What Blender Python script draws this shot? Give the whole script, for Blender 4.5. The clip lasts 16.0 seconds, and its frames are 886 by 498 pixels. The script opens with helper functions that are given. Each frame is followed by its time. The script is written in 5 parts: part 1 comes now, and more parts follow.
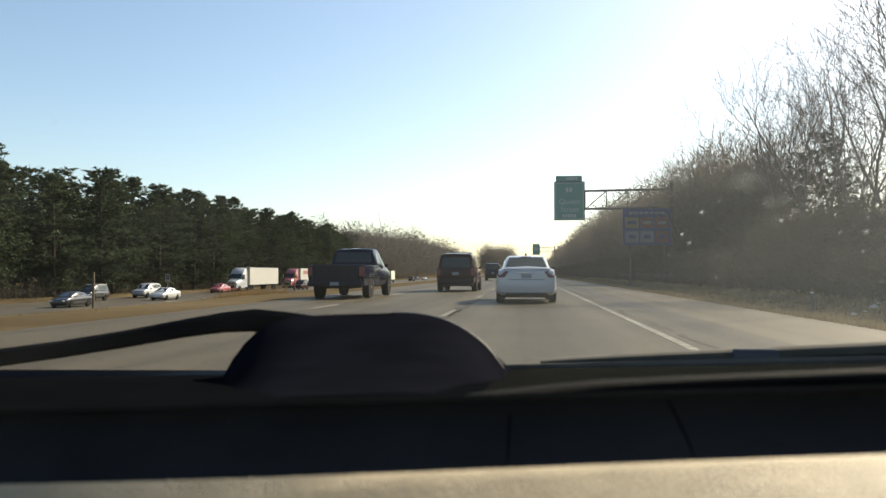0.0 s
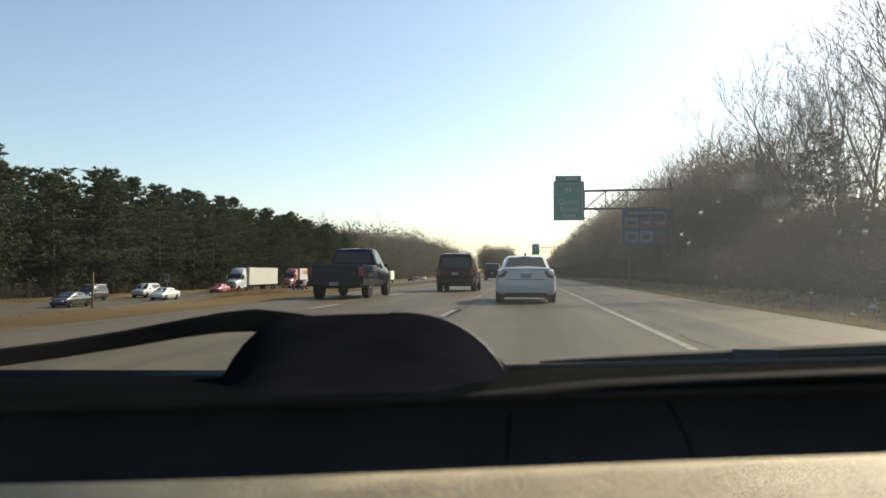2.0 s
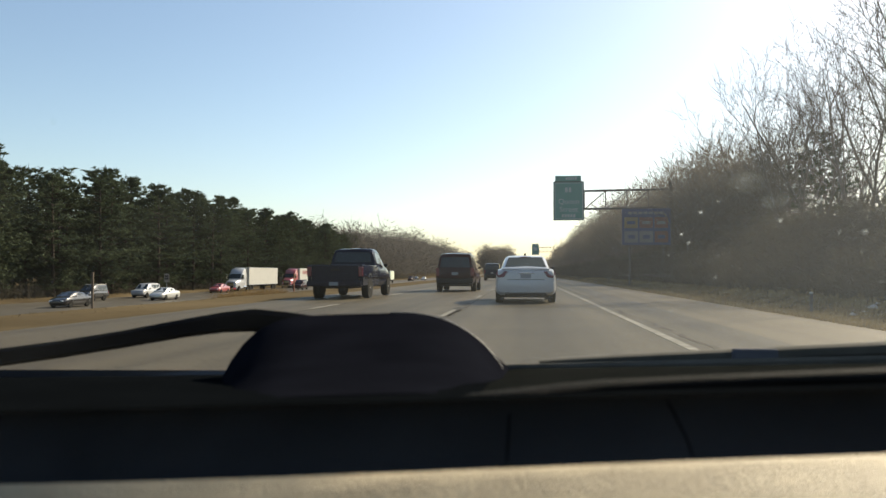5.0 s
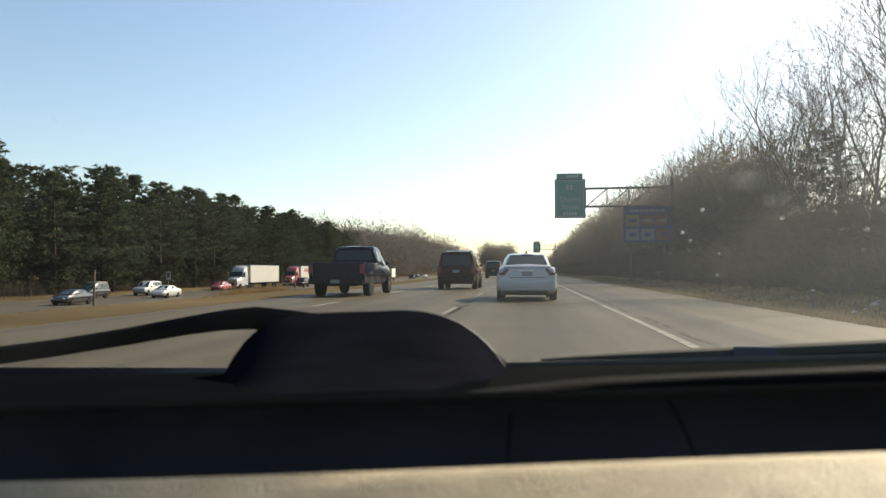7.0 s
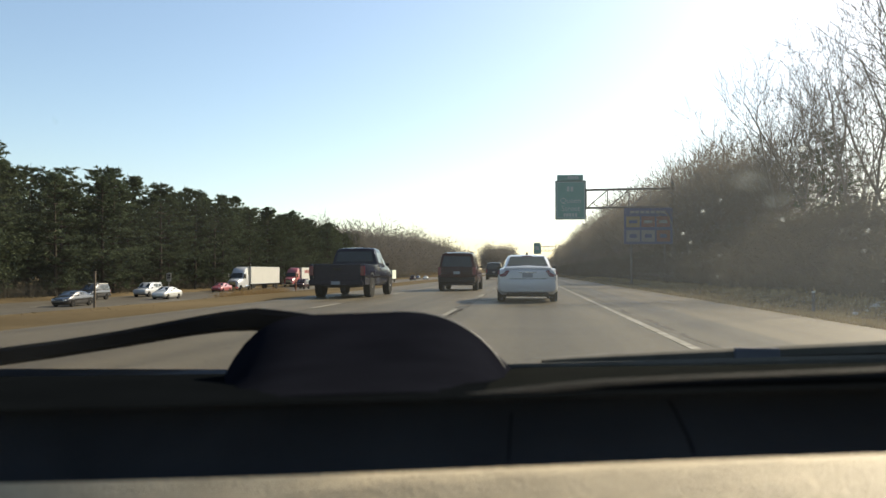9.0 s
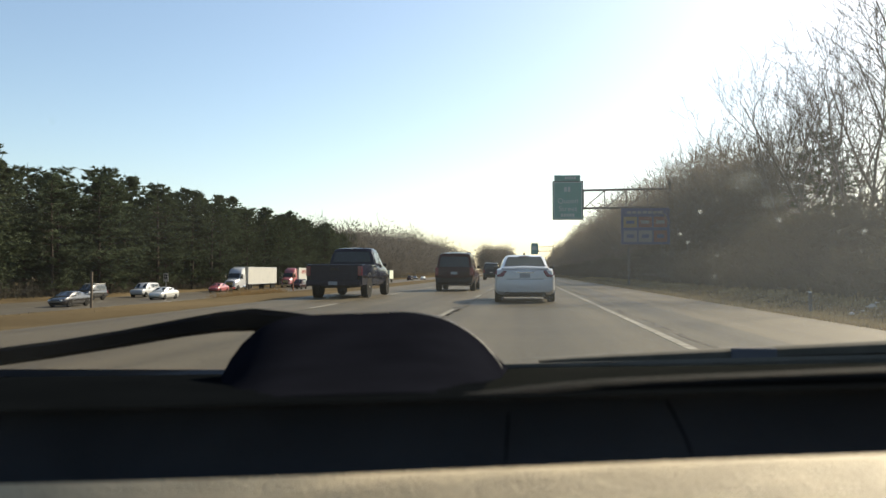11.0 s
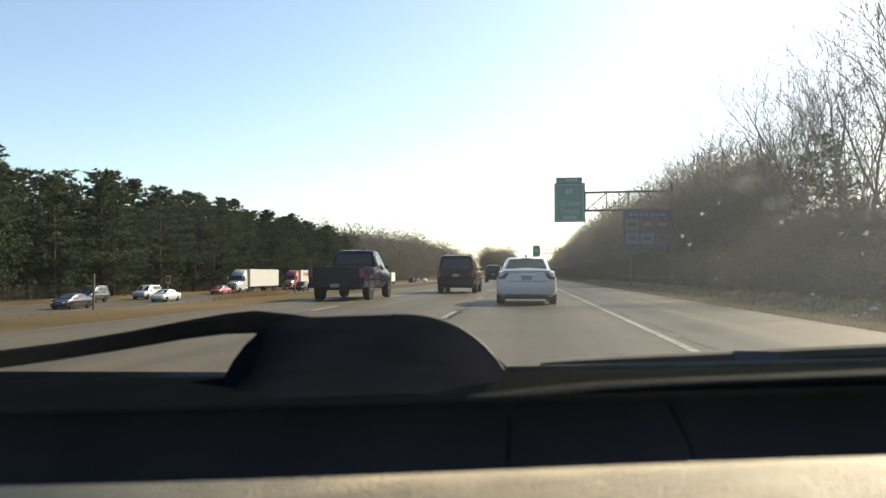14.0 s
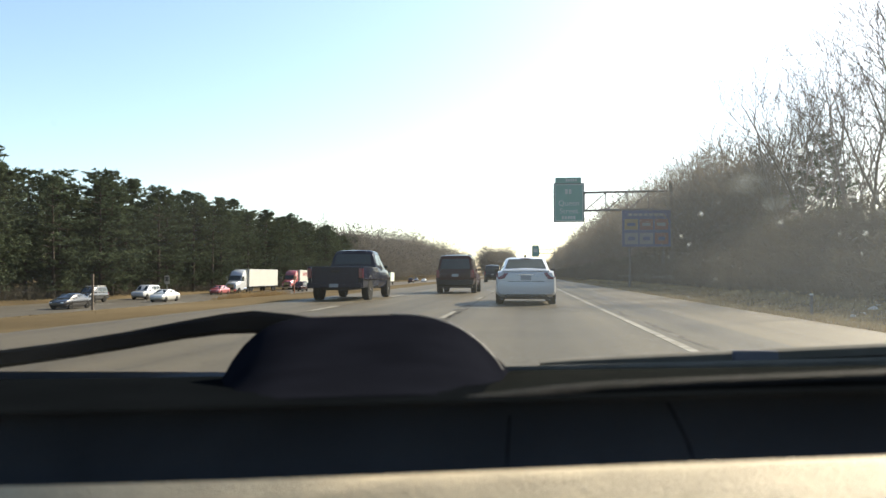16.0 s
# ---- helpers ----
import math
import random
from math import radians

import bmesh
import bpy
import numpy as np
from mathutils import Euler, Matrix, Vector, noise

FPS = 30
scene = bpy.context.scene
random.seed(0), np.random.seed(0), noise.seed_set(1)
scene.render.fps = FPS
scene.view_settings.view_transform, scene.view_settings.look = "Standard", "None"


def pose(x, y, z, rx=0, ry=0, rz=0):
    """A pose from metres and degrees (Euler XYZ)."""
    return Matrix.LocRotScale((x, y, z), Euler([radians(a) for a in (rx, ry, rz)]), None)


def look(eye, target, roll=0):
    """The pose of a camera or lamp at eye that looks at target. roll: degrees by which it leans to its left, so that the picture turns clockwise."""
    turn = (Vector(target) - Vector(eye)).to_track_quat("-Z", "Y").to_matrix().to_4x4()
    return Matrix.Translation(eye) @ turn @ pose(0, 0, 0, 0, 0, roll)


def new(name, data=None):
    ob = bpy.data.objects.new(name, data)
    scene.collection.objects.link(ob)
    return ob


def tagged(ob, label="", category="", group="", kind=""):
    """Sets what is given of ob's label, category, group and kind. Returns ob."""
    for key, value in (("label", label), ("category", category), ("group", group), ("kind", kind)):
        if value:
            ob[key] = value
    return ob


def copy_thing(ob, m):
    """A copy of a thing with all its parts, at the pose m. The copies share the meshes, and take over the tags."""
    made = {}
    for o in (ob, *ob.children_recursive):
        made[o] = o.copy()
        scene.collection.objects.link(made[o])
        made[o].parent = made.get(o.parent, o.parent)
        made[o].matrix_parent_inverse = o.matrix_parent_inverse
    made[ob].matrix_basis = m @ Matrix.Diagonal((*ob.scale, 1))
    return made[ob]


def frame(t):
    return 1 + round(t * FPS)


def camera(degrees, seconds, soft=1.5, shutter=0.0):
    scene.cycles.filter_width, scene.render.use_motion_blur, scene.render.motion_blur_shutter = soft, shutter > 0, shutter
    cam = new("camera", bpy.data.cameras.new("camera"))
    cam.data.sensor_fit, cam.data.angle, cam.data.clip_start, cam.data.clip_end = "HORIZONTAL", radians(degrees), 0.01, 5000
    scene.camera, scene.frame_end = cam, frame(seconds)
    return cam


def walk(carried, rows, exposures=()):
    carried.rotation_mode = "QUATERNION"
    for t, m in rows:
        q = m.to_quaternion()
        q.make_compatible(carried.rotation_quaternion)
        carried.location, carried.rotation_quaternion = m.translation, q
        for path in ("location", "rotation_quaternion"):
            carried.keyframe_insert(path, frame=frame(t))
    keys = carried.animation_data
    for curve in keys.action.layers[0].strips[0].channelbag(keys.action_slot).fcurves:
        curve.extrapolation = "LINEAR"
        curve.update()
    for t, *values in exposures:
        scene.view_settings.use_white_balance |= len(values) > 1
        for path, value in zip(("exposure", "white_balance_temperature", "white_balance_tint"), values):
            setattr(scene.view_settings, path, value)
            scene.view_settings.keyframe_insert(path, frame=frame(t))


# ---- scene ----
cam = camera(58.6, 16.0, soft=1.5)

# the lens looks 5.9 degrees left of the road and a little up; the mount trembles
YAW, PITCH, EYE = 5.93, 1.68, (0.0, 0.0, 0.92)
SHAKE = [(0, 0.041, 0.021), (0.5, -0.021, 0.123), (1, -0.041, 0.184), (1.5, -0.061, -0.103), (2, 0.0, 0.021),
         (2.5, 0.0, 0.103), (3, 0.061, 0.103), (3.5, 0.021, -0.103), (4, -0.061, -0.021), (4.8, -0.02, 0.03),
         (5.6, 0, -0.03), (6.5, -0.041, 0.144), (7, 0.082, -0.144), (7.5, 0.061, 0.0), (8, 0.0, 0.021),
         (8.5, 0.061, -0.021), (9, 0.123, -0.041), (9.9, 0.04, 0.02), (10.7, -0.05, -0.02), (11.5, -0.103, -0.021),
         (12, -0.144, -0.226), (12.5, -0.184, -0.103), (13, -0.103, 0.061), (13.5, -0.061, -0.144), (14, 0.061, 0.144),
         (14.5, 0.061, 0.103), (15, -0.021, 0.021), (15.5, 0.082, 0.0), (16, 0.0, 0.144)]
cam.data.dof.use_dof, cam.data.dof.focus_distance, cam.data.dof.aperture_fstop = True, 40.0, 11.0
walk(cam, [(t, pose(*EYE, 90 + PITCH + p, 0, YAW + y)) for t, y, p in SHAKE],
     exposures=[(0.0, 0.95, 6820, 8), (1.0, 0.89, 6820, 8), (3.5, 0.81, 6820, 8), (6.5, 0.89, 6820, 8), (8.0, 0.97, 6820, 8), (12.5, 0.92, 6820, 8), (13.5, 1.02, 6820, 8), (14.5, 1.24, 6620, 8), (16.0, 1.38, 6560, 8)])

# ---- light ----
SUN_RIGHT, SUN_UP = radians(41), radians(31)
world = bpy.data.worlds.new("sky")
scene.world = world
world.use_nodes = True
sky = world.node_tree.nodes.new("ShaderNodeTexSky")
sky.sky_type, sky.sun_disc = "NISHITA", False
sky.sun_elevation, sky.sun_rotation = SUN_UP, SUN_RIGHT
sky.air_density, sky.dust_density, sky.ozone_density = 1.0, 1.0, 1.6
back = world.node_tree.nodes["Background"]
world.node_tree.links.new(sky.outputs[0], back.inputs[0])
back.inputs[1].default_value = 0.098
sun_data = bpy.data.lights.new("sun", "SUN")
sun_data.energy, sun_data.angle, sun_data.color = 5.0, radians(0.6), (1.0, 0.89, 0.71)
sun = new("sun", sun_data)
to_sun = Vector((math.sin(SUN_RIGHT) * math.cos(SUN_UP), math.cos(SUN_RIGHT) * math.cos(SUN_UP), math.sin(SUN_UP)))
sun.matrix_world = look(to_sun * 60, (0, 0, 0))


# ---- materials ----
def mat(name, color, rough=0.6, metal=0.0, vary=0.15, scale=6.0, bump=0.0, fine=60.0, tint=None, each=0.0, coat=0.0, spec=0.5):
    """A principled surface whose colour wanders at two scales, with fine relief."""
    m = bpy.data.materials.new(name)
    m.use_nodes = True
    nt = m.node_tree
    n, lk = nt.nodes, nt.links
    b = n["Principled BSDF"]
    b.inputs["Roughness"].default_value, b.inputs["Metallic"].default_value = rough, metal
    b.inputs["Coat Weight"].default_value, b.inputs["Specular IOR Level"].default_value = coat, spec
    co = n.new("ShaderNodeTexCoord")
    big, small = n.new("ShaderNodeTexNoise"), n.new("ShaderNodeTexNoise")
    for t, s, d in ((big, scale, 4), (small, fine, 3)):
        t.inputs["Scale"].default_value, t.inputs["Detail"].default_value = s, d
        lk.new(co.outputs["Object"], t.inputs["Vector"])
    dark = tuple(c * (1 - vary) for c in color)
    light = tint or tuple(min(1, c * (1 + vary)) for c in color)
    mix = n.new("ShaderNodeMix")
    mix.data_type = "RGBA"
    mix.inputs[6].default_value, mix.inputs[7].default_value = (*dark, 1), (*light, 1)
    add = n.new("ShaderNodeMath")
    add.operation = "MULTIPLY_ADD"
    add.inputs[1].default_value = 0.4
    half = n.new("ShaderNodeMath")
    half.operation = "MULTIPLY_ADD"
    half.inputs[1].default_value, half.inputs[2].default_value = 1.6, -0.5
    lk.new(big.outputs[0], half.inputs[0])
    lk.new(small.outputs[0], add.inputs[0])
    lk.new(half.outputs[0], add.inputs[2])
    add.use_clamp = True
    lk.new(add.outputs[0], mix.inputs[0])
    out = mix.outputs[2]
    if each:
        info = n.new("ShaderNodeObjectInfo")
        hsv = n.new("ShaderNodeHueSaturation")
        val = n.new("ShaderNodeMapRange")
        val.inputs[3].default_value, val.inputs[4].default_value = 1 - each, 1 + each
        lk.new(info.outputs["Random"], val.inputs[0])
        lk.new(val.outputs[0], hsv.inputs["Value"])
        lk.new(out, hsv.inputs["Color"])
        out = hsv.outputs[0]
    lk.new(out, b.inputs["Base Color"])
    if bump:
        bp = n.new("ShaderNodeBump")
        bp.inputs["Strength"].default_value, bp.inputs["Distance"].default_value = bump, 0.01
        lk.new(small.outputs[0], bp.inputs["Height"])
        lk.new(bp.outputs[0], b.inputs["Normal"])
    return m


def pavement_mat(name, color, streak, crack, rough=0.56):
    """Worn paving: grit, long wheel streaks, oily and pale patches, thin cracks."""
    m = mat(name, color, rough, 0, 0.16, 0.35, 0.4, 45, spec=0.05)
    nt = m.node_tree
    n, lk = nt.nodes, nt.links
    b = n["Principled BSDF"]
    base = b.inputs["Base Color"].links[0].from_socket
    co = n.new("ShaderNodeTexCoord")
    mp = n.new("ShaderNodeMapping")
    mp.inputs["Scale"].default_value = (1.1, 0.012, 1)
    lk.new(co.outputs["Object"], mp.inputs["Vector"])
    st = n.new("ShaderNodeTexNoise")
    st.inputs["Scale"].default_value, st.inputs["Detail"].default_value = 1.0, 3
    lk.new(mp.outputs[0], st.inputs["Vector"])
    ramp = n.new("ShaderNodeMapRange")
    ramp.inputs[1].default_value, ramp.inputs[2].default_value = 0.3, 0.7
    ramp.inputs[3].default_value, ramp.inputs[4].default_value = 1 - streak, 1 + streak
    lk.new(st.outputs[0], ramp.inputs[0])
    vo = n.new("ShaderNodeTexVoronoi")
    vo.feature = "DISTANCE_TO_EDGE"
    mp2 = n.new("ShaderNodeMapping")
    mp2.inputs["Scale"].default_value = (0.22, 0.09, 1)
    lk.new(co.outputs["Object"], mp2.inputs["Vector"])
    wob = n.new("ShaderNodeTexNoise")
    wob.inputs["Scale"].default_value = 1.3
    lk.new(co.outputs["Object"], wob.inputs["Vector"])
    ad = n.new("ShaderNodeVectorMath")
    ad.operation = "MULTIPLY_ADD"
    ad.inputs[1].default_value = (0.35, 0.35, 0)
    lk.new(wob.outputs["Color"], ad.inputs[0])
    lk.new(mp2.outputs[0], ad.inputs[2])
    lk.new(ad.outputs[0], vo.inputs["Vector"])
    cr = n.new("ShaderNodeMapRange")
    cr.inputs[1].default_value, cr.inputs[2].default_value = 0.002, 0.012
    cr.inputs[3].default_value, cr.inputs[4].default_value = 1 - crack, 1
    lk.new(vo.outputs["Distance"], cr.inputs[0])
    mul = n.new("ShaderNodeMath")
    mul.operation = "MULTIPLY"
    lk.new(ramp.outputs[0], mul.inputs[0])
    lk.new(cr.outputs[0], mul.inputs[1])
    sc = n.new("ShaderNodeVectorMath")
    sc.operation = "SCALE"
    lk.new(base, sc.inputs[0])
    lk.new(mul.outputs[0], sc.inputs["Scale"])
    lk.new(sc.outputs[0], b.inputs["Base Color"])
    return m


def leaf_mat(name, color, vary, see=0.25):
    m = mat(name, color, 0.8, 0, vary, 0.35, 0, 2.5, None, 0.2, spec=0.0)
    nt = m.node_tree
    b = nt.nodes["Principled BSDF"]
    tr = nt.nodes.new("ShaderNodeBsdfTranslucent")
    mx = nt.nodes.new("ShaderNodeMixShader")
    mx.inputs[0].default_value = see
    nt.links.new(b.inputs["Base Color"].links[0].from_socket, tr.inputs[0])
    nt.links.new(b.outputs[0], mx.inputs[1])
    nt.links.new(tr.outputs[0], mx.inputs[2])
    nt.links.new(mx.outputs[0], nt.nodes["Material Output"].inputs[0])
    return m


def dusty_glass(name, low, high, scale, glare=0.0):
    """Clear glass under a thin film of road dust that catches the sun, thickened towards +x to paint glare haze."""
    m = bpy.data.materials.new(name)
    m.use_nodes = True
    nt = m.node_tree
    n, lk = nt.nodes, nt.links
    n.remove(n["Principled BSDF"])
    clear, dust, mx = n.new("ShaderNodeBsdfTransparent"), n.new("ShaderNodeBsdfTranslucent"), n.new("ShaderNodeMixShader")
    clear.inputs[0].default_value = (0.97, 0.98, 0.97, 1)
    dust.inputs[0].default_value = (0.42, 0.46, 0.48, 1)
    co, tx, mr = n.new("ShaderNodeTexCoord"), n.new("ShaderNodeTexNoise"), n.new("ShaderNodeMapRange")
    tx.inputs["Scale"].default_value, tx.inputs["Detail"].default_value = scale, 5
    mr.inputs[1].default_value, mr.inputs[2].default_value = 0.35, 0.7
    mr.inputs[3].default_value, mr.inputs[4].default_value = low, high
    lk.new(co.outputs["Object"], tx.inputs["Vector"])
    lk.new(tx.outputs[0], mr.inputs[0])
    sep, side, add = n.new("ShaderNodeSeparateXYZ"), n.new("ShaderNodeMapRange"), n.new("ShaderNodeMath")
    side.interpolation_type = "SMOOTHSTEP"
    side.inputs[1].default_value, side.inputs[2].default_value = -0.34, 0.40
    side.inputs[3].default_value, side.inputs[4].default_value = 0.0, glare
    lk.new(co.outputs["Object"], sep.inputs[0])
    lk.new(sep.outputs[0], side.inputs[0])
    lk.new(mr.outputs[0], add.inputs[0])
    lk.new(side.outputs[0], add.inputs[1])
    lk.new(add.outputs[0], mx.inputs[0])
    lk.new(clear.outputs[0], mx.inputs[1])
    lk.new(dust.outputs[0], mx.inputs[2])
    lk.new(mx.outputs[0], n["Material Output"].inputs[0])
    return m


def by_island(m, spread):
    """Let every twig of a joined mass have its own lightness, and let some light through."""
    nt = m.node_tree
    b = nt.nodes["Principled BSDF"]
    base = b.inputs["Base Color"].links[0].from_socket
    geo, mr, sc = nt.nodes.new("ShaderNodeNewGeometry"), nt.nodes.new("ShaderNodeMapRange"), nt.nodes.new("ShaderNodeVectorMath")
    mr.inputs[3].default_value, mr.inputs[4].default_value = 1 - spread, 1 + spread
    sc.operation = "SCALE"
    nt.links.new(geo.outputs["Random Per Island"], mr.inputs[0])
    nt.links.new(base, sc.inputs[0])
    nt.links.new(mr.outputs[0], sc.inputs["Scale"])
    nt.links.new(sc.outputs[0], b.inputs["Base Color"])
    thin, mx = nt.nodes.new("ShaderNodeBsdfTranslucent"), nt.nodes.new("ShaderNodeMixShader")
    mx.inputs[0].default_value = 0.42
    nt.links.new(sc.outputs[0], thin.inputs[0])
    nt.links.new(b.outputs[0], mx.inputs[1])
    nt.links.new(thin.outputs[0], mx.inputs[2])
    nt.links.new(mx.outputs[0], nt.nodes["Material Output"].inputs[0])
    return m


ASPHALT = pavement_mat("asphalt", (0.076, 0.063, 0.042), 0.30, 0.32)
FAR_ASPHALT = pavement_mat("far_asphalt", (0.080, 0.071, 0.056), 0.2, 0.2)
SHOULDER = pavement_mat("shoulder_paving", (0.108, 0.089, 0.061), 0.30, 0.15, 0.60)
RUMBLE = pavement_mat("rumble_strip_paving", (0.062, 0.052, 0.038), 0.25, 0.2)
PAINT = mat("worn_road_paint", (0.085, 0.075, 0.055), 0.8, 0, 0.3, 3.2, 0.2, 9, (0.30, 0.285, 0.245), spec=0.08)
SOIL = mat("dead_grass_ground", (0.078, 0.059, 0.034), 0.95, 0, 0.45, 0.10, 0.35, 4, (0.155, 0.118, 0.070), spec=0.0)
PALE_STRAW = leaf_mat("pale_straw", (0.21, 0.165, 0.095), 0.5)
STRAW = leaf_mat("straw", (0.105, 0.080, 0.046), 0.4)
REED = leaf_mat("dry_reed", (0.25, 0.17, 0.08), 0.4)
NEEDLE = leaf_mat("pine_needles", (0.064, 0.078, 0.046), 0.5)
BARK = mat("bark", (0.085, 0.072, 0.058), 0.9, 0, 0.3, 2, 0.6, 20, None, 0.2)
PINE_BARK = mat("pine_bark", (0.05, 0.041, 0.032), 0.9, 0, 0.3, 2, 0.6, 20, None, 0.2, spec=0.1)
TWIG = mat("twigs", (0.062, 0.050, 0.038), 0.9, 0, 0.3, 1, 0, 20, None, 0.2)
DARK_TWIG = by_island(mat("undergrowth", (0.072, 0.065, 0.051), 0.95, 0, 0.4, 0.3, 0, 6, spec=0.0), 0.2)
SHRUB_TWIG = by_island(mat("shrub_twigs", (0.140, 0.124, 0.104), 0.95, 0, 0.35, 0.12, 0, 1.5, spec=0.05), 0.2)
WOOD_MASS = by_island(mat("bare_wood_mass", (0.100, 0.092, 0.083), 0.95, 0, 0.3, 0.04, 0, 0.4, spec=0.0), 0.15)
WHITE_CAR = mat("white_car_paint", (0.34, 0.345, 0.355), 0.3, 0, 0.04, 2, 0, 90, None, 0, 0.6)
RED_CAR = mat("dark_red_car_paint", (0.022, 0.0045, 0.006), 0.2, 0, 0.08, 2, 0, 90, None, 0, 0.12, spec=0.1)
BRIGHT_RED = mat("red_car_paint", (0.26, 0.045, 0.05), 0.3, 0, 0.08, 2, 0, 90, None, 0, 0.6)
NAVY_CAR = mat("dark_blue_car_paint", (0.007, 0.009, 0.020), 0.2, 0, 0.1, 2, 0, 90, None, 0, 0.1, spec=0.08)
BLACK_CAR = mat("black_car_paint", (0.012, 0.012, 0.014), 0.25, 0, 0.1, 2, 0, 90, None, 0, 0.6)
SILVER_CAR = mat("silver_car_paint", (0.46, 0.46, 0.44), 0.35, 0.4, 0.06, 2, 0, 90, None, 0, 0.5)
TINTED = mat("tinted_car_glass", (0.02, 0.026, 0.028), 0.06, 0, 0.1, 2, spec=0.3)
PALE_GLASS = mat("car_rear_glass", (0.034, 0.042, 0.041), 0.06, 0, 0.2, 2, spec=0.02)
RUBBER = mat("tyre_rubber", (0.013, 0.0125, 0.012), 0.9, 0, 0.2, 8, spec=0.08)
ALLOY = mat("alloy_rim", (0.5, 0.5, 0.5), 0.35, 0.9, 0.1, 8)
CHROME = mat("chrome", (0.7, 0.7, 0.7), 0.15, 1.0, 0.05, 8)
TAIL = mat("red_lamp_lens", (0.10, 0.012, 0.022), 0.15, 0, 0.2, 20)
LENS = mat("clear_lamp_lens", (0.6, 0.62, 0.64), 0.12, 0, 0.1, 20)
PLATE = mat("plain_plate", (0.16, 0.17, 0.19), 0.5, 0, 0.1, 20)
BLACK_TRIM = mat("black_plastic_trim", (0.013, 0.013, 0.013), 0.6, 0, 0.2, 10, spec=0.12)
TRAILER = mat("white_trailer_panel", (0.36, 0.35, 0.32), 0.45, 0, 0.08, 0.6, 0, 8)
STEEL = mat("galvanised_steel", (0.34, 0.35, 0.36), 0.5, 0.7, 0.2, 2, 0, 20)
DARK_STEEL = mat("weathered_steel", (0.09, 0.085, 0.08), 0.65, 0.4, 0.25, 2, 0, 20)
GREEN_SIGN = mat("green_sign_face", (0.085, 0.225, 0.185), 0.4, 0, 0.1, 1.2, 0, 20)
# blue and yellow of the services sign are muted for haze and shade
BLUE_SIGN = mat("blue_sign_face", (0.035, 0.04, 0.095), 0.4, 0, 0.1, 1.2, 0, 20)
SIGN_WHITE = mat("sign_white", (0.34, 0.37, 0.35), 0.5, 0, 0.06, 3)
SIGN_RED = mat("sign_red", (0.20, 0.03, 0.03), 0.5, 0, 0.1, 3)
SIGN_YELLOW = mat("sign_yellow", (0.14, 0.10, 0.05), 0.5, 0, 0.1, 3)
WOOD = mat("weathered_wood", (0.07, 0.052, 0.036), 0.9, 0, 0.3, 4, 0.5, 30)
ORANGE_BROWN = mat("rusty_marker", (0.2, 0.07, 0.03), 0.8, 0, 0.3, 8)
# dark panel; its colour also covers the ledge's shaded far part
DASH_TOP = mat("dark_shaded_dash_vinyl", (0.046, 0.049, 0.056), 0.8, 0, 0.25, 14, 0.2, 700, spec=0.0)
# the dash top's shaded left is put into this near-black
DASH_TOP_SHADED = mat("shaded_charcoal_dash_vinyl", (0.0034, 0.0042, 0.0050), 0.75, 0, 0.25, 14, 0.25, 700, spec=0.0)
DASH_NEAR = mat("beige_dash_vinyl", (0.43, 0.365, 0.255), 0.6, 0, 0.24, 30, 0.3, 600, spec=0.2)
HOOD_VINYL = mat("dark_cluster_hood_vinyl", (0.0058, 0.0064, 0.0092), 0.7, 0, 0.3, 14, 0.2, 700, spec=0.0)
WIPER_BLACK = mat("wiper_black", (0.0045, 0.0052, 0.0072), 0.85, 0, 0.3, 14, spec=0.02)
# right wiper, lightened to paint the sun glare over it
WIPER_GLARE_GREY = mat("glare_grey_wiper", (0.115, 0.110, 0.094), 0.85, 0, 0.3, 14, spec=0.05)
# same top again, lightened as the sun does on the passenger side
DASH_TOP_LIT = mat("sunlit_charcoal_vinyl", (0.0092, 0.0102, 0.0096), 0.8, 0, 0.25, 30, 0.4, 600, spec=0.0)
# lighter than the dash top: the edge highlight is in this colour
DASH_LIP = mat("highlit_dash_vinyl", (0.0112, 0.0110, 0.0098), 0.8, 0, 0.25, 40, 0.4, 700, spec=0.05)
HEADLINER = mat("grey_headliner", (0.10, 0.10, 0.10), 0.95, 0, 0.15, 14)
CAR_SHELL = mat("dark_grey_car_paint", (0.05, 0.05, 0.055), 0.35, 0.2, 0.1, 3, 0, 90, None, 0, 0.5)
WINDSCREEN = dusty_glass("dusty_windscreen_glass", 0.001, 0.012, 4.0, 0.060)
SPECK = dusty_glass("dried_dirt_and_glint", 0.14, 0.42, 90.0)
SMUDGE = dusty_glass("greasy_smudge", 0.0, 0.07, 60.0)


# ---- builders ----
def mesh_of(name, verts, faces, material, smooth=False):
    me = bpy.data.meshes.new(name)
    me.from_pydata([tuple(v) for v in verts], [], faces)
    me.materials.append(material)
    if smooth:
        me.shade_smooth()
    me.update()
    return me


def part(name, bm, material, parent, label="", smooth=False):
    """Link a bmesh as one mesh object under a thing or a part."""
    me = bpy.data.meshes.new(name)
    bmesh.ops.recalc_face_normals(bm, faces=bm.faces)
    bm.to_mesh(me)
    bm.free()
    me.materials.append(material)
    if smooth:
        me.shade_smooth()
        me.set_sharp_from_angle(angle=radians(38))
    ob = new(name, me)
    ob.parent = parent
    return tagged(ob, label)


def thing(name, label, category, group="", m=None):
    ob = tagged(new(name), label, category, group)
    ob.empty_display_size = 0.1
    if m is not None:
        ob.matrix_world = m
    return ob


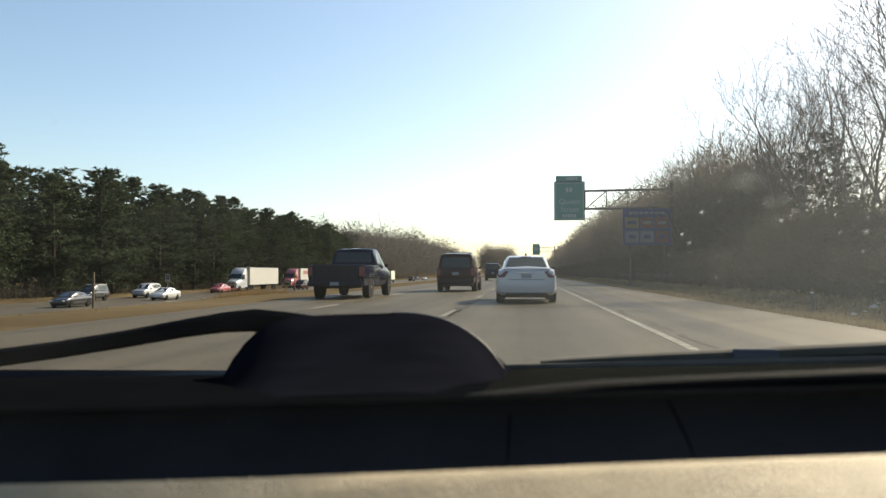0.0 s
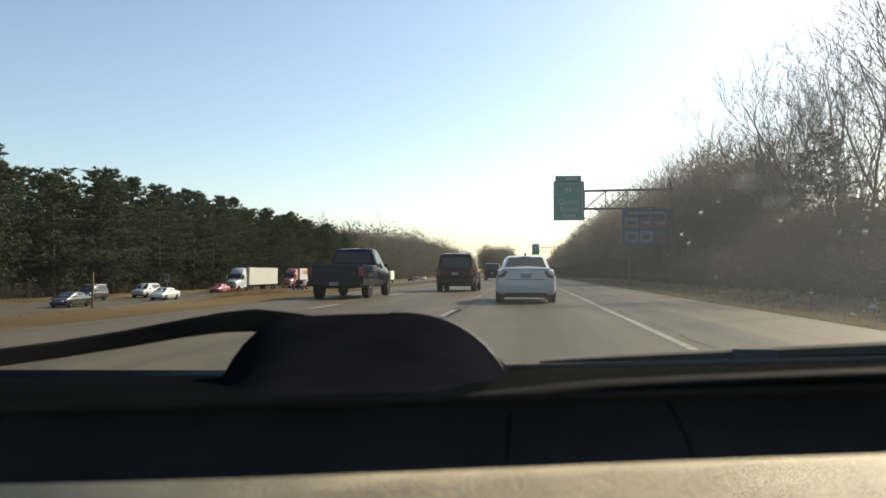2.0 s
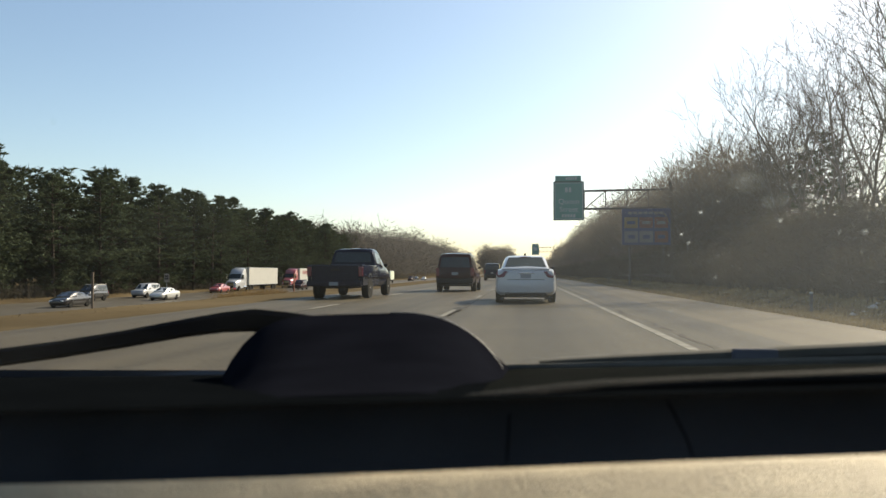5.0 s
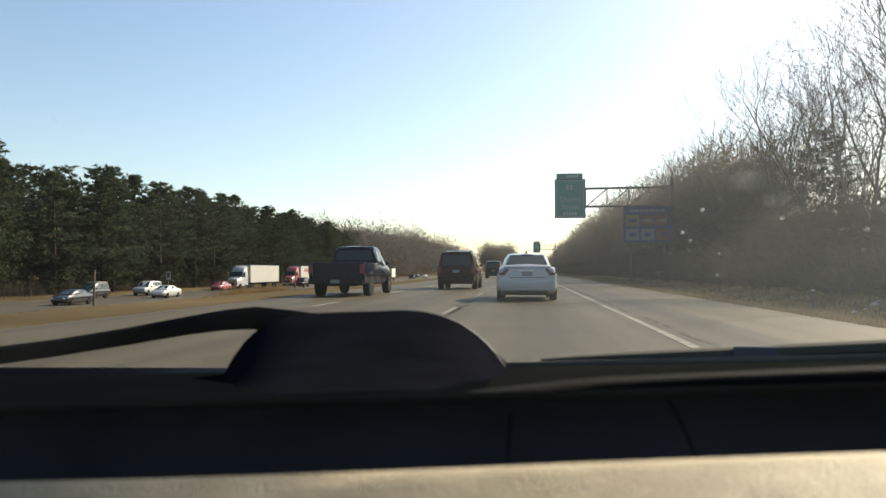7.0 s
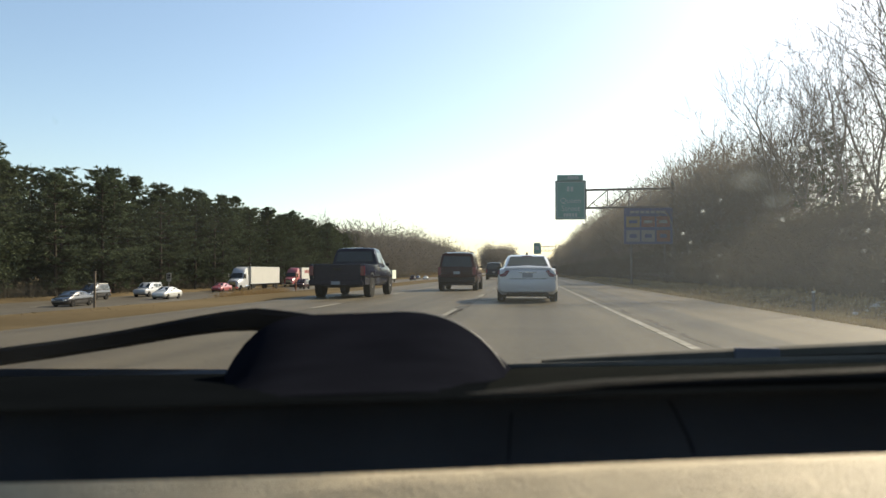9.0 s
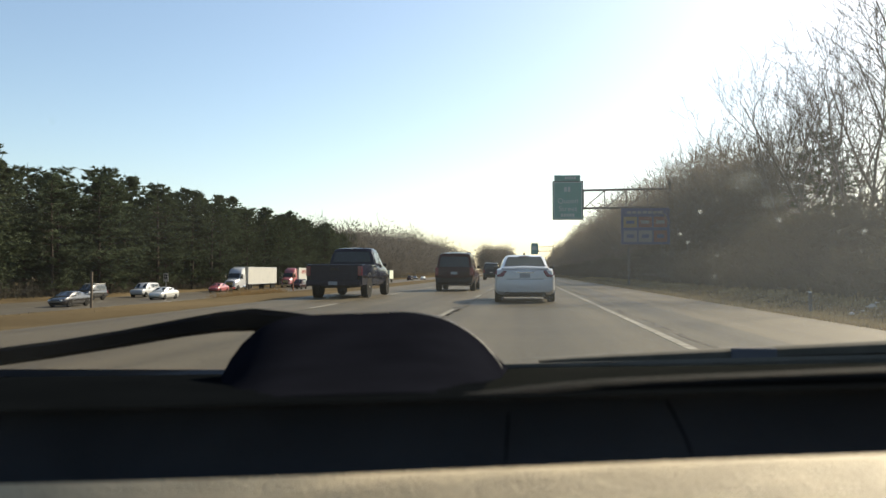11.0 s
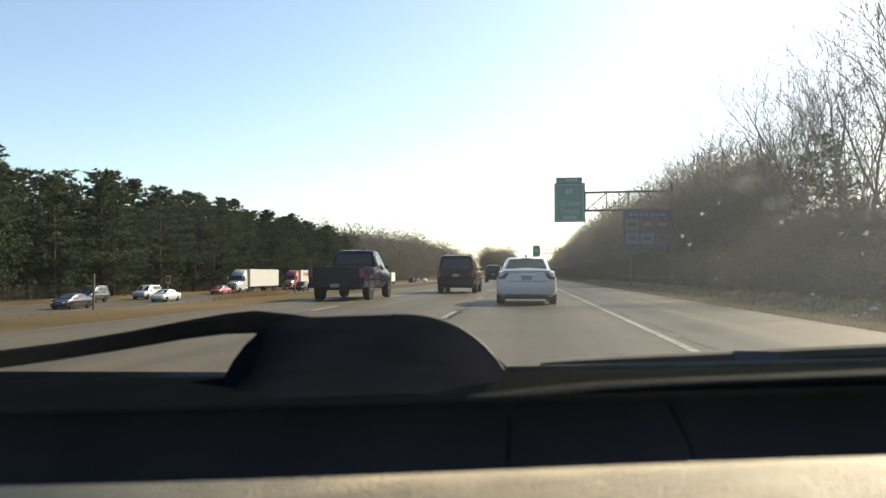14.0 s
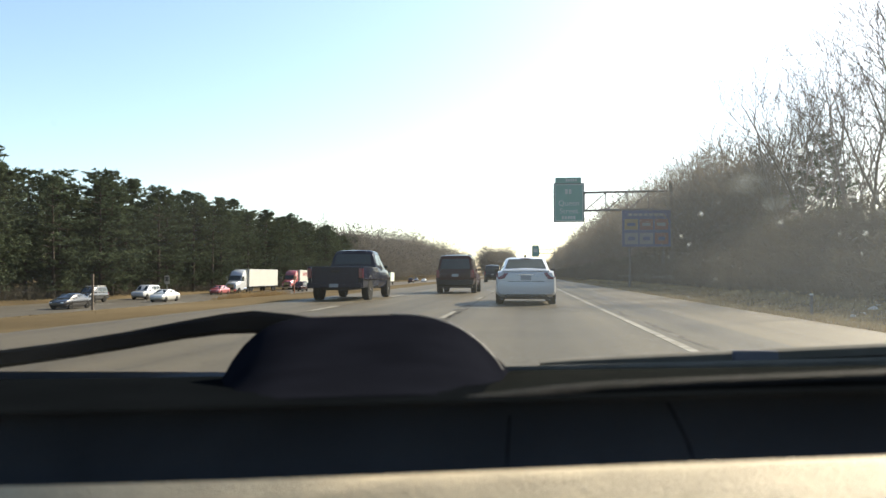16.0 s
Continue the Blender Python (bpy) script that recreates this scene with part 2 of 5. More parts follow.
def box(x0, x1, y0, y1, z0, z1, bevel=0.0, bm=None):
    bm = bm or bmesh.new()
    made = bmesh.ops.create_cube(bm, size=1.0, matrix=Matrix.Translation(((x0 + x1) / 2, (y0 + y1) / 2, (z0 + z1) / 2))
                                 @ Matrix.Diagonal((x1 - x0, y1 - y0, z1 - z0, 1)))
    if bevel:
        es = list({e for v in made["verts"] for e in v.link_edges})
        bmesh.ops.bevel(bm, geom=es, offset=bevel, segments=2, affect="EDGES", profile=0.6)
    return bm


def rod(a, b, r0, r1=None, sides=8, bm=None):
    bm = bm or bmesh.new()
    a, b = Vector(a), Vector(b)
    r1 = r0 if r1 is None else r1
    q = (b - a).to_track_quat("Z", "Y").to_matrix().to_4x4()
    bmesh.ops.create_cone(bm, cap_ends=True, segments=sides, radius1=r0, radius2=r1, depth=(b - a).length,
                          matrix=Matrix.Translation((a + b) / 2) @ q)
    return bm


def slab(corners, thick, bm=None):
    """A thin plate on four corners, given anticlockwise as seen from outside."""
    bm = bm or bmesh.new()
    c = [Vector(p) for p in corners]
    nrm = (c[1] - c[0]).cross(c[2] - c[0]).normalized()
    lo, hi = [bm.verts.new(p - nrm * thick) for p in c], [bm.verts.new(p + nrm * thick) for p in c]
    bm.faces.new(hi), bm.faces.new(lo[::-1])
    for i in range(len(c)):
        j = (i + 1) % len(c)
        bm.faces.new((lo[i], lo[j], hi[j], hi[i]))
    return bm


def loft(sections, bm=None):
    """Skin over half profiles (from the bottom middle to the top middle), mirrored in x, closed at both ends."""
    bm = bm or bmesh.new()
    rows = []
    for s in sections:
        full = list(s) + [(-x, y, z) for x, y, z in reversed(s) if abs(x) > 1e-6]
        rows.append([bm.verts.new(p) for p in full])
    for r0, r1 in zip(rows, rows[1:]):
        for i in range(len(r0)):
            j = (i + 1) % len(r0)
            bm.faces.new((r0[i], r0[j], r1[j], r1[i]))
    bm.faces.new(rows[0]), bm.faces.new(rows[-1][::-1])
    return bm


def lathe(profile, sides, bm=None):
    """Turn (radius, x) pairs about the x axis."""
    bm = bm or bmesh.new()
    rows = []
    for r, x in profile:
        rows.append([bm.verts.new((x, r * math.cos(6.28318 * i / sides), r * math.sin(6.28318 * i / sides))) for i in range(sides)])
    for a, b in zip(rows, rows[1:]):
        for i in range(sides):
            j = (i + 1) % sides
            bm.faces.new((a[i], a[j], b[j], b[i]))
    bm.faces.new(rows[0]), bm.faces.new(rows[-1][::-1])
    return bm


def text_part(words, size, place, parent, material, align="CENTER"):
    """Raised lettering that faces -y."""
    cu = bpy.data.curves.new("lettering", "FONT")
    cu.body, cu.size, cu.extrude, cu.align_x = words, size, 0.006, align
    tmp = bpy.data.objects.new("lettering", cu)
    scene.collection.objects.link(tmp)
    me = bpy.data.meshes.new_from_object(tmp.evaluated_get(bpy.context.evaluated_depsgraph_get()))
    bpy.data.objects.remove(tmp)
    me.materials.clear()
    me.materials.append(material)
    me.transform(pose(*place, 90, 0, 0))
    ob = new("lettering", me)
    ob.parent = parent
    return ob


# ---- ground and roads ----
def smooth01(a, b, v):
    u = min(1, max(0, (v - a) / (b - a)))
    return u * u * (3 - 2 * u)


def bend(y):
    """How far the highway has swung to the left at y."""
    return -max(0.0, y - 260) ** 2 / 40000


def ground_z(x, y):
    """Height of the land: the median falls to the far carriageway, the wooded sides rise."""
    x -= bend(min(y, 1500))
    if x < -8.2:
        z = -0.04 - 2.36 * smooth01(-8.4, -37.0, x) + 0.25 * smooth01(-53.5, -58, x) + 3.0 * smooth01(-70, -140, x)
        hill = 52 * math.exp(-((x + 330) / 200) ** 2 - ((y - 900) / 330) ** 2)
        z += hill * smooth01(-75, -130, x)
    else:
        z = -0.04 - 0.16 * smooth01(5.6, 7.4, x) + 0.35 * smooth01(7.6, 10, x) + 2.5 * smooth01(10.2, 15.5, x) + 3.5 * smooth01(25, 90, x)
    if not -60 < x < 12 and y > 1500:
        z += 10 * smooth01(1500, 3500, y)
    return z + (0.05 * noise.noise((x * 0.25, y * 0.12, 0)) if x > 6.4 or -36.5 < x < -9.0 or x < -54.5 else 0)


def build_ground():
    xs = [-3000, -1500, -900, -600, -450, -350, -280, -220, -180, -140, -110, -90, -78, -70, -62, -58, -55, -53.5, -45, -37, -33, -29,
          -25, -22, -19, -16.5, -14.5, -12.8, -11.4, -10.3, -9.2, -8.6, -8.25, -8.0, 5.5, 5.9, 6.5, 7.2, 8, 9, 10, 10.8, 11.6, 12.4, 13.2, 14.2, 15.5, 17, 21, 26, 32,
          40, 55, 75, 100, 150, 250, 400, 700, 1500, 3000]
    ys = [-400, -150, -60] + list(range(-30, 120, 4)) + list(range(120, 400, 14)) + list(range(400, 1400, 60)) + [1400, 1700, 2200, 3000, 4200]
    vs, fs = [], []
    for y in ys:
        for x in xs:
            sx = x + bend(min(y, 1500))
            z = ground_z(sx, y)
            if -8.2 < x < 5.7 or -53.6 < x < -37.2:
                z -= 0.1
            vs.append((sx, y, z))
    w = len(xs)
    for j in range(len(ys) - 1):
        for i in range(w - 1):
            fs.append((j * w + i, j * w + i + 1, (j + 1) * w + i + 1, (j + 1) * w + i))
    return tagged(new("ground", mesh_of("ground", vs, fs, SOIL, True)), "dead tan winter grass and leaf litter", "ground", kind="structure")


ground = build_ground()


def ribbon(name, x0, x1, z0, z1, y0, y1, material):
    """A flat band that follows the highway's bend."""
    ys = [y0, min(y1, 258)] + list(range(280, int(y1), 20)) if y1 > 280 else [y0, y1]
    vs, fs = [], []
    for y in ys:
        o = bend(y)
        vs += [(x0 + o, y, z0), (x1 + o, y, z0), (x1 + o, y, z1), (x0 + o, y, z1)]
    for k in range(0, 4 * len(ys) - 4, 4):
        fs += [(k + i, k + (i + 1) % 4, k + 4 + (i + 1) % 4, k + 4 + i) for i in range(4)]
    n = 4 * len(ys)
    fs += [(3, 2, 1, 0), (n - 4, n - 3, n - 2, n - 1)]
    return new(name, mesh_of(name, vs, fs, material))


def strip(name, x0, x1, z, material, label, y0=-120, y1=1400, thick=0.16, category="road"):
    return tagged(ribbon(name, x0, x1, z - thick, z, y0, y1, material), label, category, kind="structure")


strip("road", -8.15, 2.68, 0.0, ASPHALT, "worn grey asphalt carriageway with three lanes")
strip("rumble_strip", 2.68, 3.42, -0.003, RUMBLE, "dark sealed strip beside the edge line", category="pavement")
strip("shoulder", 3.42, 5.65, -0.006, SHOULDER, "pale tan paved shoulder with cracks", category="pavement")
strip("far_road", -53.0, -38.0, -2.33, FAR_ASPHALT, "grey asphalt of the opposite carriageway")


def marking(name, xa, xb, y0, y1, z, label):
    return tagged(ribbon(name, xa, xb, z - 0.02, z + 0.005, y0, y1, PAINT), label, "road marking", kind="structure")


edge_line = marking("edge_line", 1.93, 2.06, -60, 1300, 0.0, "worn white edge line on asphalt")
marking("edge_line", -38.9, -38.75, -60, 1300, -2.33, "white edge line of the opposite carriageway")
DASH = mesh_of("lane_dash", [(x, y, z) for z in (-0.02, 0.005) for y in (0, 3.0) for x in (-0.06, 0.06)],
               [(0, 1, 3, 2), (4, 5, 7, 6), (0, 1, 5, 4), (1, 3, 7, 5), (3, 2, 6, 7), (2, 0, 4, 6)], PAINT)
for lane_x, z in ((-1.74, 0.0), (-5.40, 0.0), (-45.5, -2.33)):
    for k in range(22):
        d = tagged(new("lane_dash", DASH), "worn white lane dash on asphalt", "road marking", "lane dashes", "structure")
        d.location = (lane_x, 4.2 + 12.2 * k + (3.0 if lane_x < -5 else 0), z)


def tar_seam(x, y0, y1, w, seed, label):
    """A crooked line of crack sealant along a paving joint."""
    rng = random.Random(seed)
    vs, fs = [], []
    y, k = y0, 0
    while y < y1:
        c, h = x + rng.gauss(0, 0.035), w * rng.uniform(0.25, 1.0)
        vs += [(c - h, y, 0.002), (c + h, y, 0.002), (c + h, y, 0.004), (c - h, y, 0.004)]
        y += rng.uniform(0.25, 0.9)
    n = len(vs) // 4
    for i in range(n - 1):
        if rng.random() < 0.86:
            a = 4 * i
            fs += [(a + 3, a + 2, a + 6, a + 7), (a, a + 4, a + 5, a + 1), (a, a + 3, a + 7, a + 4), (a + 1, a + 5, a + 6, a + 2)]
    return tagged(new("tar_seam", mesh_of("tar_seam", vs, fs, TAR)), label, "road marking", kind="structure")


TAR = mat("crack_sealant", (0.06, 0.053, 0.042), 0.7, 0, 0.3, 3, 0.2, 30, spec=0.05)
tar_seam(-1.58, 3, 150, 0.045, 2, "dark crooked crack sealant along the lane joint")
tar_seam(-5.25, 3, 150, 0.04, 3, "dark crooked crack sealant along the lane joint")
tar_seam(-1.66, 13, 24, 0.16, 6, "broken dark patches of sealant beside the lane line")
tar_seam(2.28, 3, 150, 0.05, 4, "dark crack along the edge of the shoulder")


# ---- vehicles ----
def wheel(root, x, y, r, w):
    t = part("wheel", lathe([(r * 0.62, -w / 2), (r * 0.94, -w / 2), (r, -w * 0.32), (r, w * 0.32), (r * 0.94, w / 2), (r * 0.62, w / 2)], 20), RUBBER, root, "", True)
    t.location = (x, y, r)
    s = 1 if x > 0 else -1
    bm = lathe([(r * 0.64, s * w * 0.1), (r * 0.63, s * w * 0.47), (r * 0.52, s * w * 0.40), (r * 0.2, s * w * 0.44), (r * 0.12, s * w * 0.5)], 16)
    part("rim", bm, ALLOY, t, "alloy rim", True)


def body_sections(stations):
    out = []
    for y, zb, zs, w in stations:
        out.append([(0, y, zb), (w * 0.86, y, zb), (w * 0.96, y, zb + (zs - zb) * 0.12), (w * 0.995, y, zb + (zs - zb) * 0.35), (w, y, zb + (zs - zb) * 0.62),
                    (w * 0.975, y, zb + (zs - zb) * 0.84), (w * 0.93, y, zs - 0.02), (w * 0.86, y, zs), (0, y, zs + 0.015)])
    return out


def cabin_sections(stations, belt):
    out = []
    for y, zt, wb, wt in stations:
        zt = max(zt, belt + 0.03)
        out.append([(0, y, belt - 0.1), (wb, y, belt - 0.1), (wb, y, belt), (wb + (wt - wb) * 0.75, y, belt + (zt - belt) * 0.8),
                    (wt, y, belt + (zt - belt) * 0.94), (wt * 0.86, y, zt), (0, y, zt + 0.02)])
    return out


def side_pane(root, stations, belt, ya, yb, name="side_window"):
    """A side window between two places along the cabin, just outside its skin, on both sides."""
    def at(y):
        for (y0, t0, b0, w0), (y1, t1, b1, w1) in zip(stations, stations[1:]):
            if y0 <= y <= y1:
                u = (y - y0) / (y1 - y0)
                return max(t0 + (t1 - t0) * u, belt + 0.03), b0 + (b1 - b0) * u, w0 + (w1 - w0) * u
    ends = []
    for y in (ya, yb):
        zt, wb, wt = at(y)
        h = zt - belt
        ends.append(((wb - 0.01 + (wt - wb) * 0.05, y, belt + 0.04 * h), (wb + (wt - wb) * 0.7, y, belt + 0.76 * h)))
    for s in (1, -1):
        c = [ends[0][0], ends[1][0], ends[1][1], ends[0][1]]
        c = [(s * (x + 0.004), y, z) for x, y, z in c]
        part(name, slab(c if s > 0 else c[::-1], 0.006), TINTED, root, "dark tinted glass")


def mirror_pair(root, x, y, z, material):
    for s in (1, -1):
        part("wing_mirror", box(min(s * x, s * (x + 0.14)), max(s * x, s * (x + 0.14)), y - 0.05, y + 0.06, z, z + 0.12, 0.03), material, root)


def bars(root, x, y, z, rows, cols, w, h, gap, material, name="lettering_bar"):
    for r in range(rows):
        for c in range(cols):
            bx, bz = x + c * (w + gap), z - r * (h + gap)
            part(name, box(bx, bx + w, y - 0.004, y + 0.002, bz, bz + h), material, root)


def sedan(paint, name="sedan", label="", group="", detail=True, glass=None):
    root = thing(name, label, "car", group)
    body = [(-2.42, 0.44, 0.88, 0.78), (-2.40, 0.34, 0.955, 0.835), (-2.33, 0.27, 0.995, 0.868), (-2.18, 0.24, 1.02, 0.89), (-1.6, 0.22, 1.03, 0.90), (-0.8, 0.20, 1.0, 0.91),
            (0.8, 0.20, 0.97, 0.91), (1.5, 0.21, 0.92, 0.895), (2.05, 0.25, 0.80, 0.84), (2.3, 0.32, 0.70, 0.72), (2.41, 0.42, 0.60, 0.55)]
    part("body", loft(body_sections(body)), paint, root, "", True)
    cab = [(-1.95, 1.04, 0.72, 0.69), (-1.55, 1.18, 0.76, 0.64), (-1.05, 1.37, 0.79, 0.60), (-0.6, 1.44, 0.80, 0.59), (0.0, 1.46, 0.80, 0.59), (0.4, 1.42, 0.80, 0.60), (1.25, 1.0, 0.78, 0.68)]
    part("cabin", loft(cabin_sections(cab, 0.99)), paint, root, "", True)
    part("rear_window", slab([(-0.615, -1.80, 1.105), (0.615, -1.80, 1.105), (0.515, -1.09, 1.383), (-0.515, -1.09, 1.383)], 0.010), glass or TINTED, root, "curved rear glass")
    part("windscreen", slab([(0.60, 1.14, 1.065), (-0.60, 1.14, 1.065), (-0.52, 0.5, 1.38), (0.52, 0.5, 1.38)], 0.012), TINTED, root)
    side_pane(root, cab, 0.99, -1.45, -0.45)
    side_pane(root, cab, 0.99, -0.35, 0.75)
    for s in (1, -1):
        c = [(s * 0.83, -2.28, 0.965), (s * 0.54, -2.425, 0.945), (s * 0.65, -2.445, 0.79), (s * 0.80, -2.425, 0.77), (s * 0.882, -2.31, 0.87)]
        part("tail_light", slab(c if s < 0 else c[::-1], 0.02), TAIL, root, "red tail lamp")
        part("headlight", box(min(s * 0.42, s * 0.7), max(s * 0.42, s * 0.7), 2.2, 2.36, 0.58, 0.69, 0.03), LENS, root)
        part("exhaust_tip", rod((s * 0.52, -2.43, 0.30), (s * 0.52, -2.25, 0.30), 0.035, sides=10), DARK_STEEL, root)
        for y in (1.42, -1.38):
            wheel(root, s * 0.80, y, 0.325, 0.22)
    part("bumper", loft(body_sections([(-2.45, 0.42, 0.66, 0.70), (-2.435, 0.33, 0.70, 0.825), (-2.34, 0.26, 0.71, 0.87), (-2.2, 0.26, 0.70, 0.895)])), paint, root, "", True)
    part("bumper_valance", box(-0.62, 0.62, -2.41, -2.25, 0.215, 0.31, 0.03), BLACK_TRIM, root, "black lower valance")
    part("boot_lip", box(-0.70, 0.70, -2.36, -2.25, 0.99, 1.03, 0.018), paint, root)
    part("number_plate", box(-0.155, 0.155, -2.425, -2.40, 0.745, 0.875, 0.005), PLATE, root, "plain pale plate")
    part("chrome_strip", box(-0.26, 0.26, -2.425, -2.38, 0.892, 0.925, 0.01), CHROME, root, "chrome handle strip")
    part("brake_light", box(-0.16, 0.16, -1.12, -1.06, 1.392, 1.41), TAIL, root)
    part("floor_pan", box(-0.78, 0.78, -2.1, 2.0, 0.17, 0.24), BLACK_TRIM, root)
    if detail:
        part("aerial", box(-0.03, 0.03, -0.62, -0.42, 1.45, 1.53, 0.02), BLACK_TRIM, root, "black roof aerial fin")
        for s in (1, -1):
            part("trunk_seam", slab([(s * 0.545 - 0.006, -2.395, 0.72), (s * 0.545 + 0.006, -2.395, 0.72), (s * 0.56 + 0.006, -2.37, 0.93), (s * 0.56 - 0.006, -2.37, 0.93)], 0.004), BLACK_TRIM, root)
        part("trunk_seam", box(-0.54, 0.54, -2.442, -2.40, 0.700, 0.712), BLACK_TRIM, root)
    mirror_pair(root, 0.85, 0.62, 0.99, BLACK_TRIM)
    return root


def suv(paint, label, name="suv", group="", length=4.9, width=0.95, height=1.85, glass=None, rack=True):
    root = thing(name, label, "car", group)
    h, e, belt = height, length / 2, height * 0.60
    body = [(-e, 0.52, belt - 0.16, width * 0.9), (-e + 0.03, 0.44, belt - 0.02, width * 0.95), (-e + 0.2, 0.36, belt, width * 0.985), (-e + 1.2, 0.30, belt, width),
            (0.9, 0.30, belt, width), (1.5, 0.32, belt - 0.04, width * 0.98), (e - 0.2, 0.36, belt - 0.12, width * 0.93), (e - 0.03, 0.46, belt - 0.24, width * 0.85), (e, 0.5, belt - 0.32, width * 0.78)]
    part("body", loft(body_sections(body)), paint, root, "", True)
    cab = [(-e + 0.10, belt + 0.06, width * 0.9, width * 0.86), (-e + 0.20, h - 0.2, width * 0.91, width * 0.78), (-e + 0.32, h - 0.05, width * 0.91, width * 0.76), (-e + 0.7, h, width * 0.92, width * 0.75),
           (0.1, h, width * 0.92, width * 0.75), (0.5, h - 0.07, width * 0.91, width * 0.74), (1.25, belt + 0.06, width * 0.88, width * 0.8)]
    part("cabin", loft(cabin_sections(cab, belt)), paint, root, "", True)
    zt = h - 0.2
    part("rear_window", slab([(-width * 0.76, -e + 0.09, belt + 0.05), (width * 0.76, -e + 0.09, belt + 0.05), (width * 0.68, -e + 0.205, zt), (-width * 0.68, -e + 0.205, zt)], 0.012), glass or TINTED, root, "tinted rear glass")
    part("windscreen", slab([(width * 0.7, 1.2, belt + 0.1), (-width * 0.7, 1.2, belt + 0.1), (-width * 0.62, 0.58, h - 0.14), (width * 0.62, 0.58, h - 0.14)], 0.012), TINTED, root)
    for ya, yb in ((-e + 0.35, -e + 1.2), (-e + 1.3, -0.35), (-0.25, 0.75)):
        side_pane(root, cab, belt, ya, yb)
    for s in (1, -1):
        a, b = sorted((s * width * 0.78, s * width * 0.955))
        part("tail_light", box(a, b, -e - 0.01, -e + 0.12, belt - 0.36, belt + 0.02, 0.02), TAIL, root, "red tail lamp")
        part("headlight", box(*sorted((s * 0.5, s * 0.78)), e - 0.12, e - 0.01, belt - 0.42, belt - 0.28, 0.02), LENS, root)
        for y in (e - 0.95, -e + 1.0):
            wheel(root, s * (width - 0.12), y, 0.37, 0.25)
        if rack:
            part("roof_rail", box(*sorted((s * width * 0.62, s * width * 0.66)), -e + 0.6, 0.1, h + 0.005, h + 0.06, 0.012), BLACK_TRIM, root)
    part("bumper", box(-width * 0.93, width * 0.93, -e - 0.09, -e + 0.1, 0.42, 0.64, 0.04), BLACK_TRIM if paint is not SILVER_CAR else paint, root)
    part("number_plate", box(-0.155, 0.155, -e - 0.03, -e + 0.01, 0.80, 0.93, 0.005), PLATE, root, "plain pale plate")
    part("tailgate_handle", box(-0.3, 0.3, -e - 0.03, -e + 0.02, 0.955, 0.985, 0.008), paint, root)
    part("floor_pan", box(-width * 0.85, width * 0.85, -e + 0.2, e - 0.3, 0.26, 0.34), BLACK_TRIM, root)
    mirror_pair(root, width * 0.93, 0.75, belt, BLACK_TRIM)
    return root


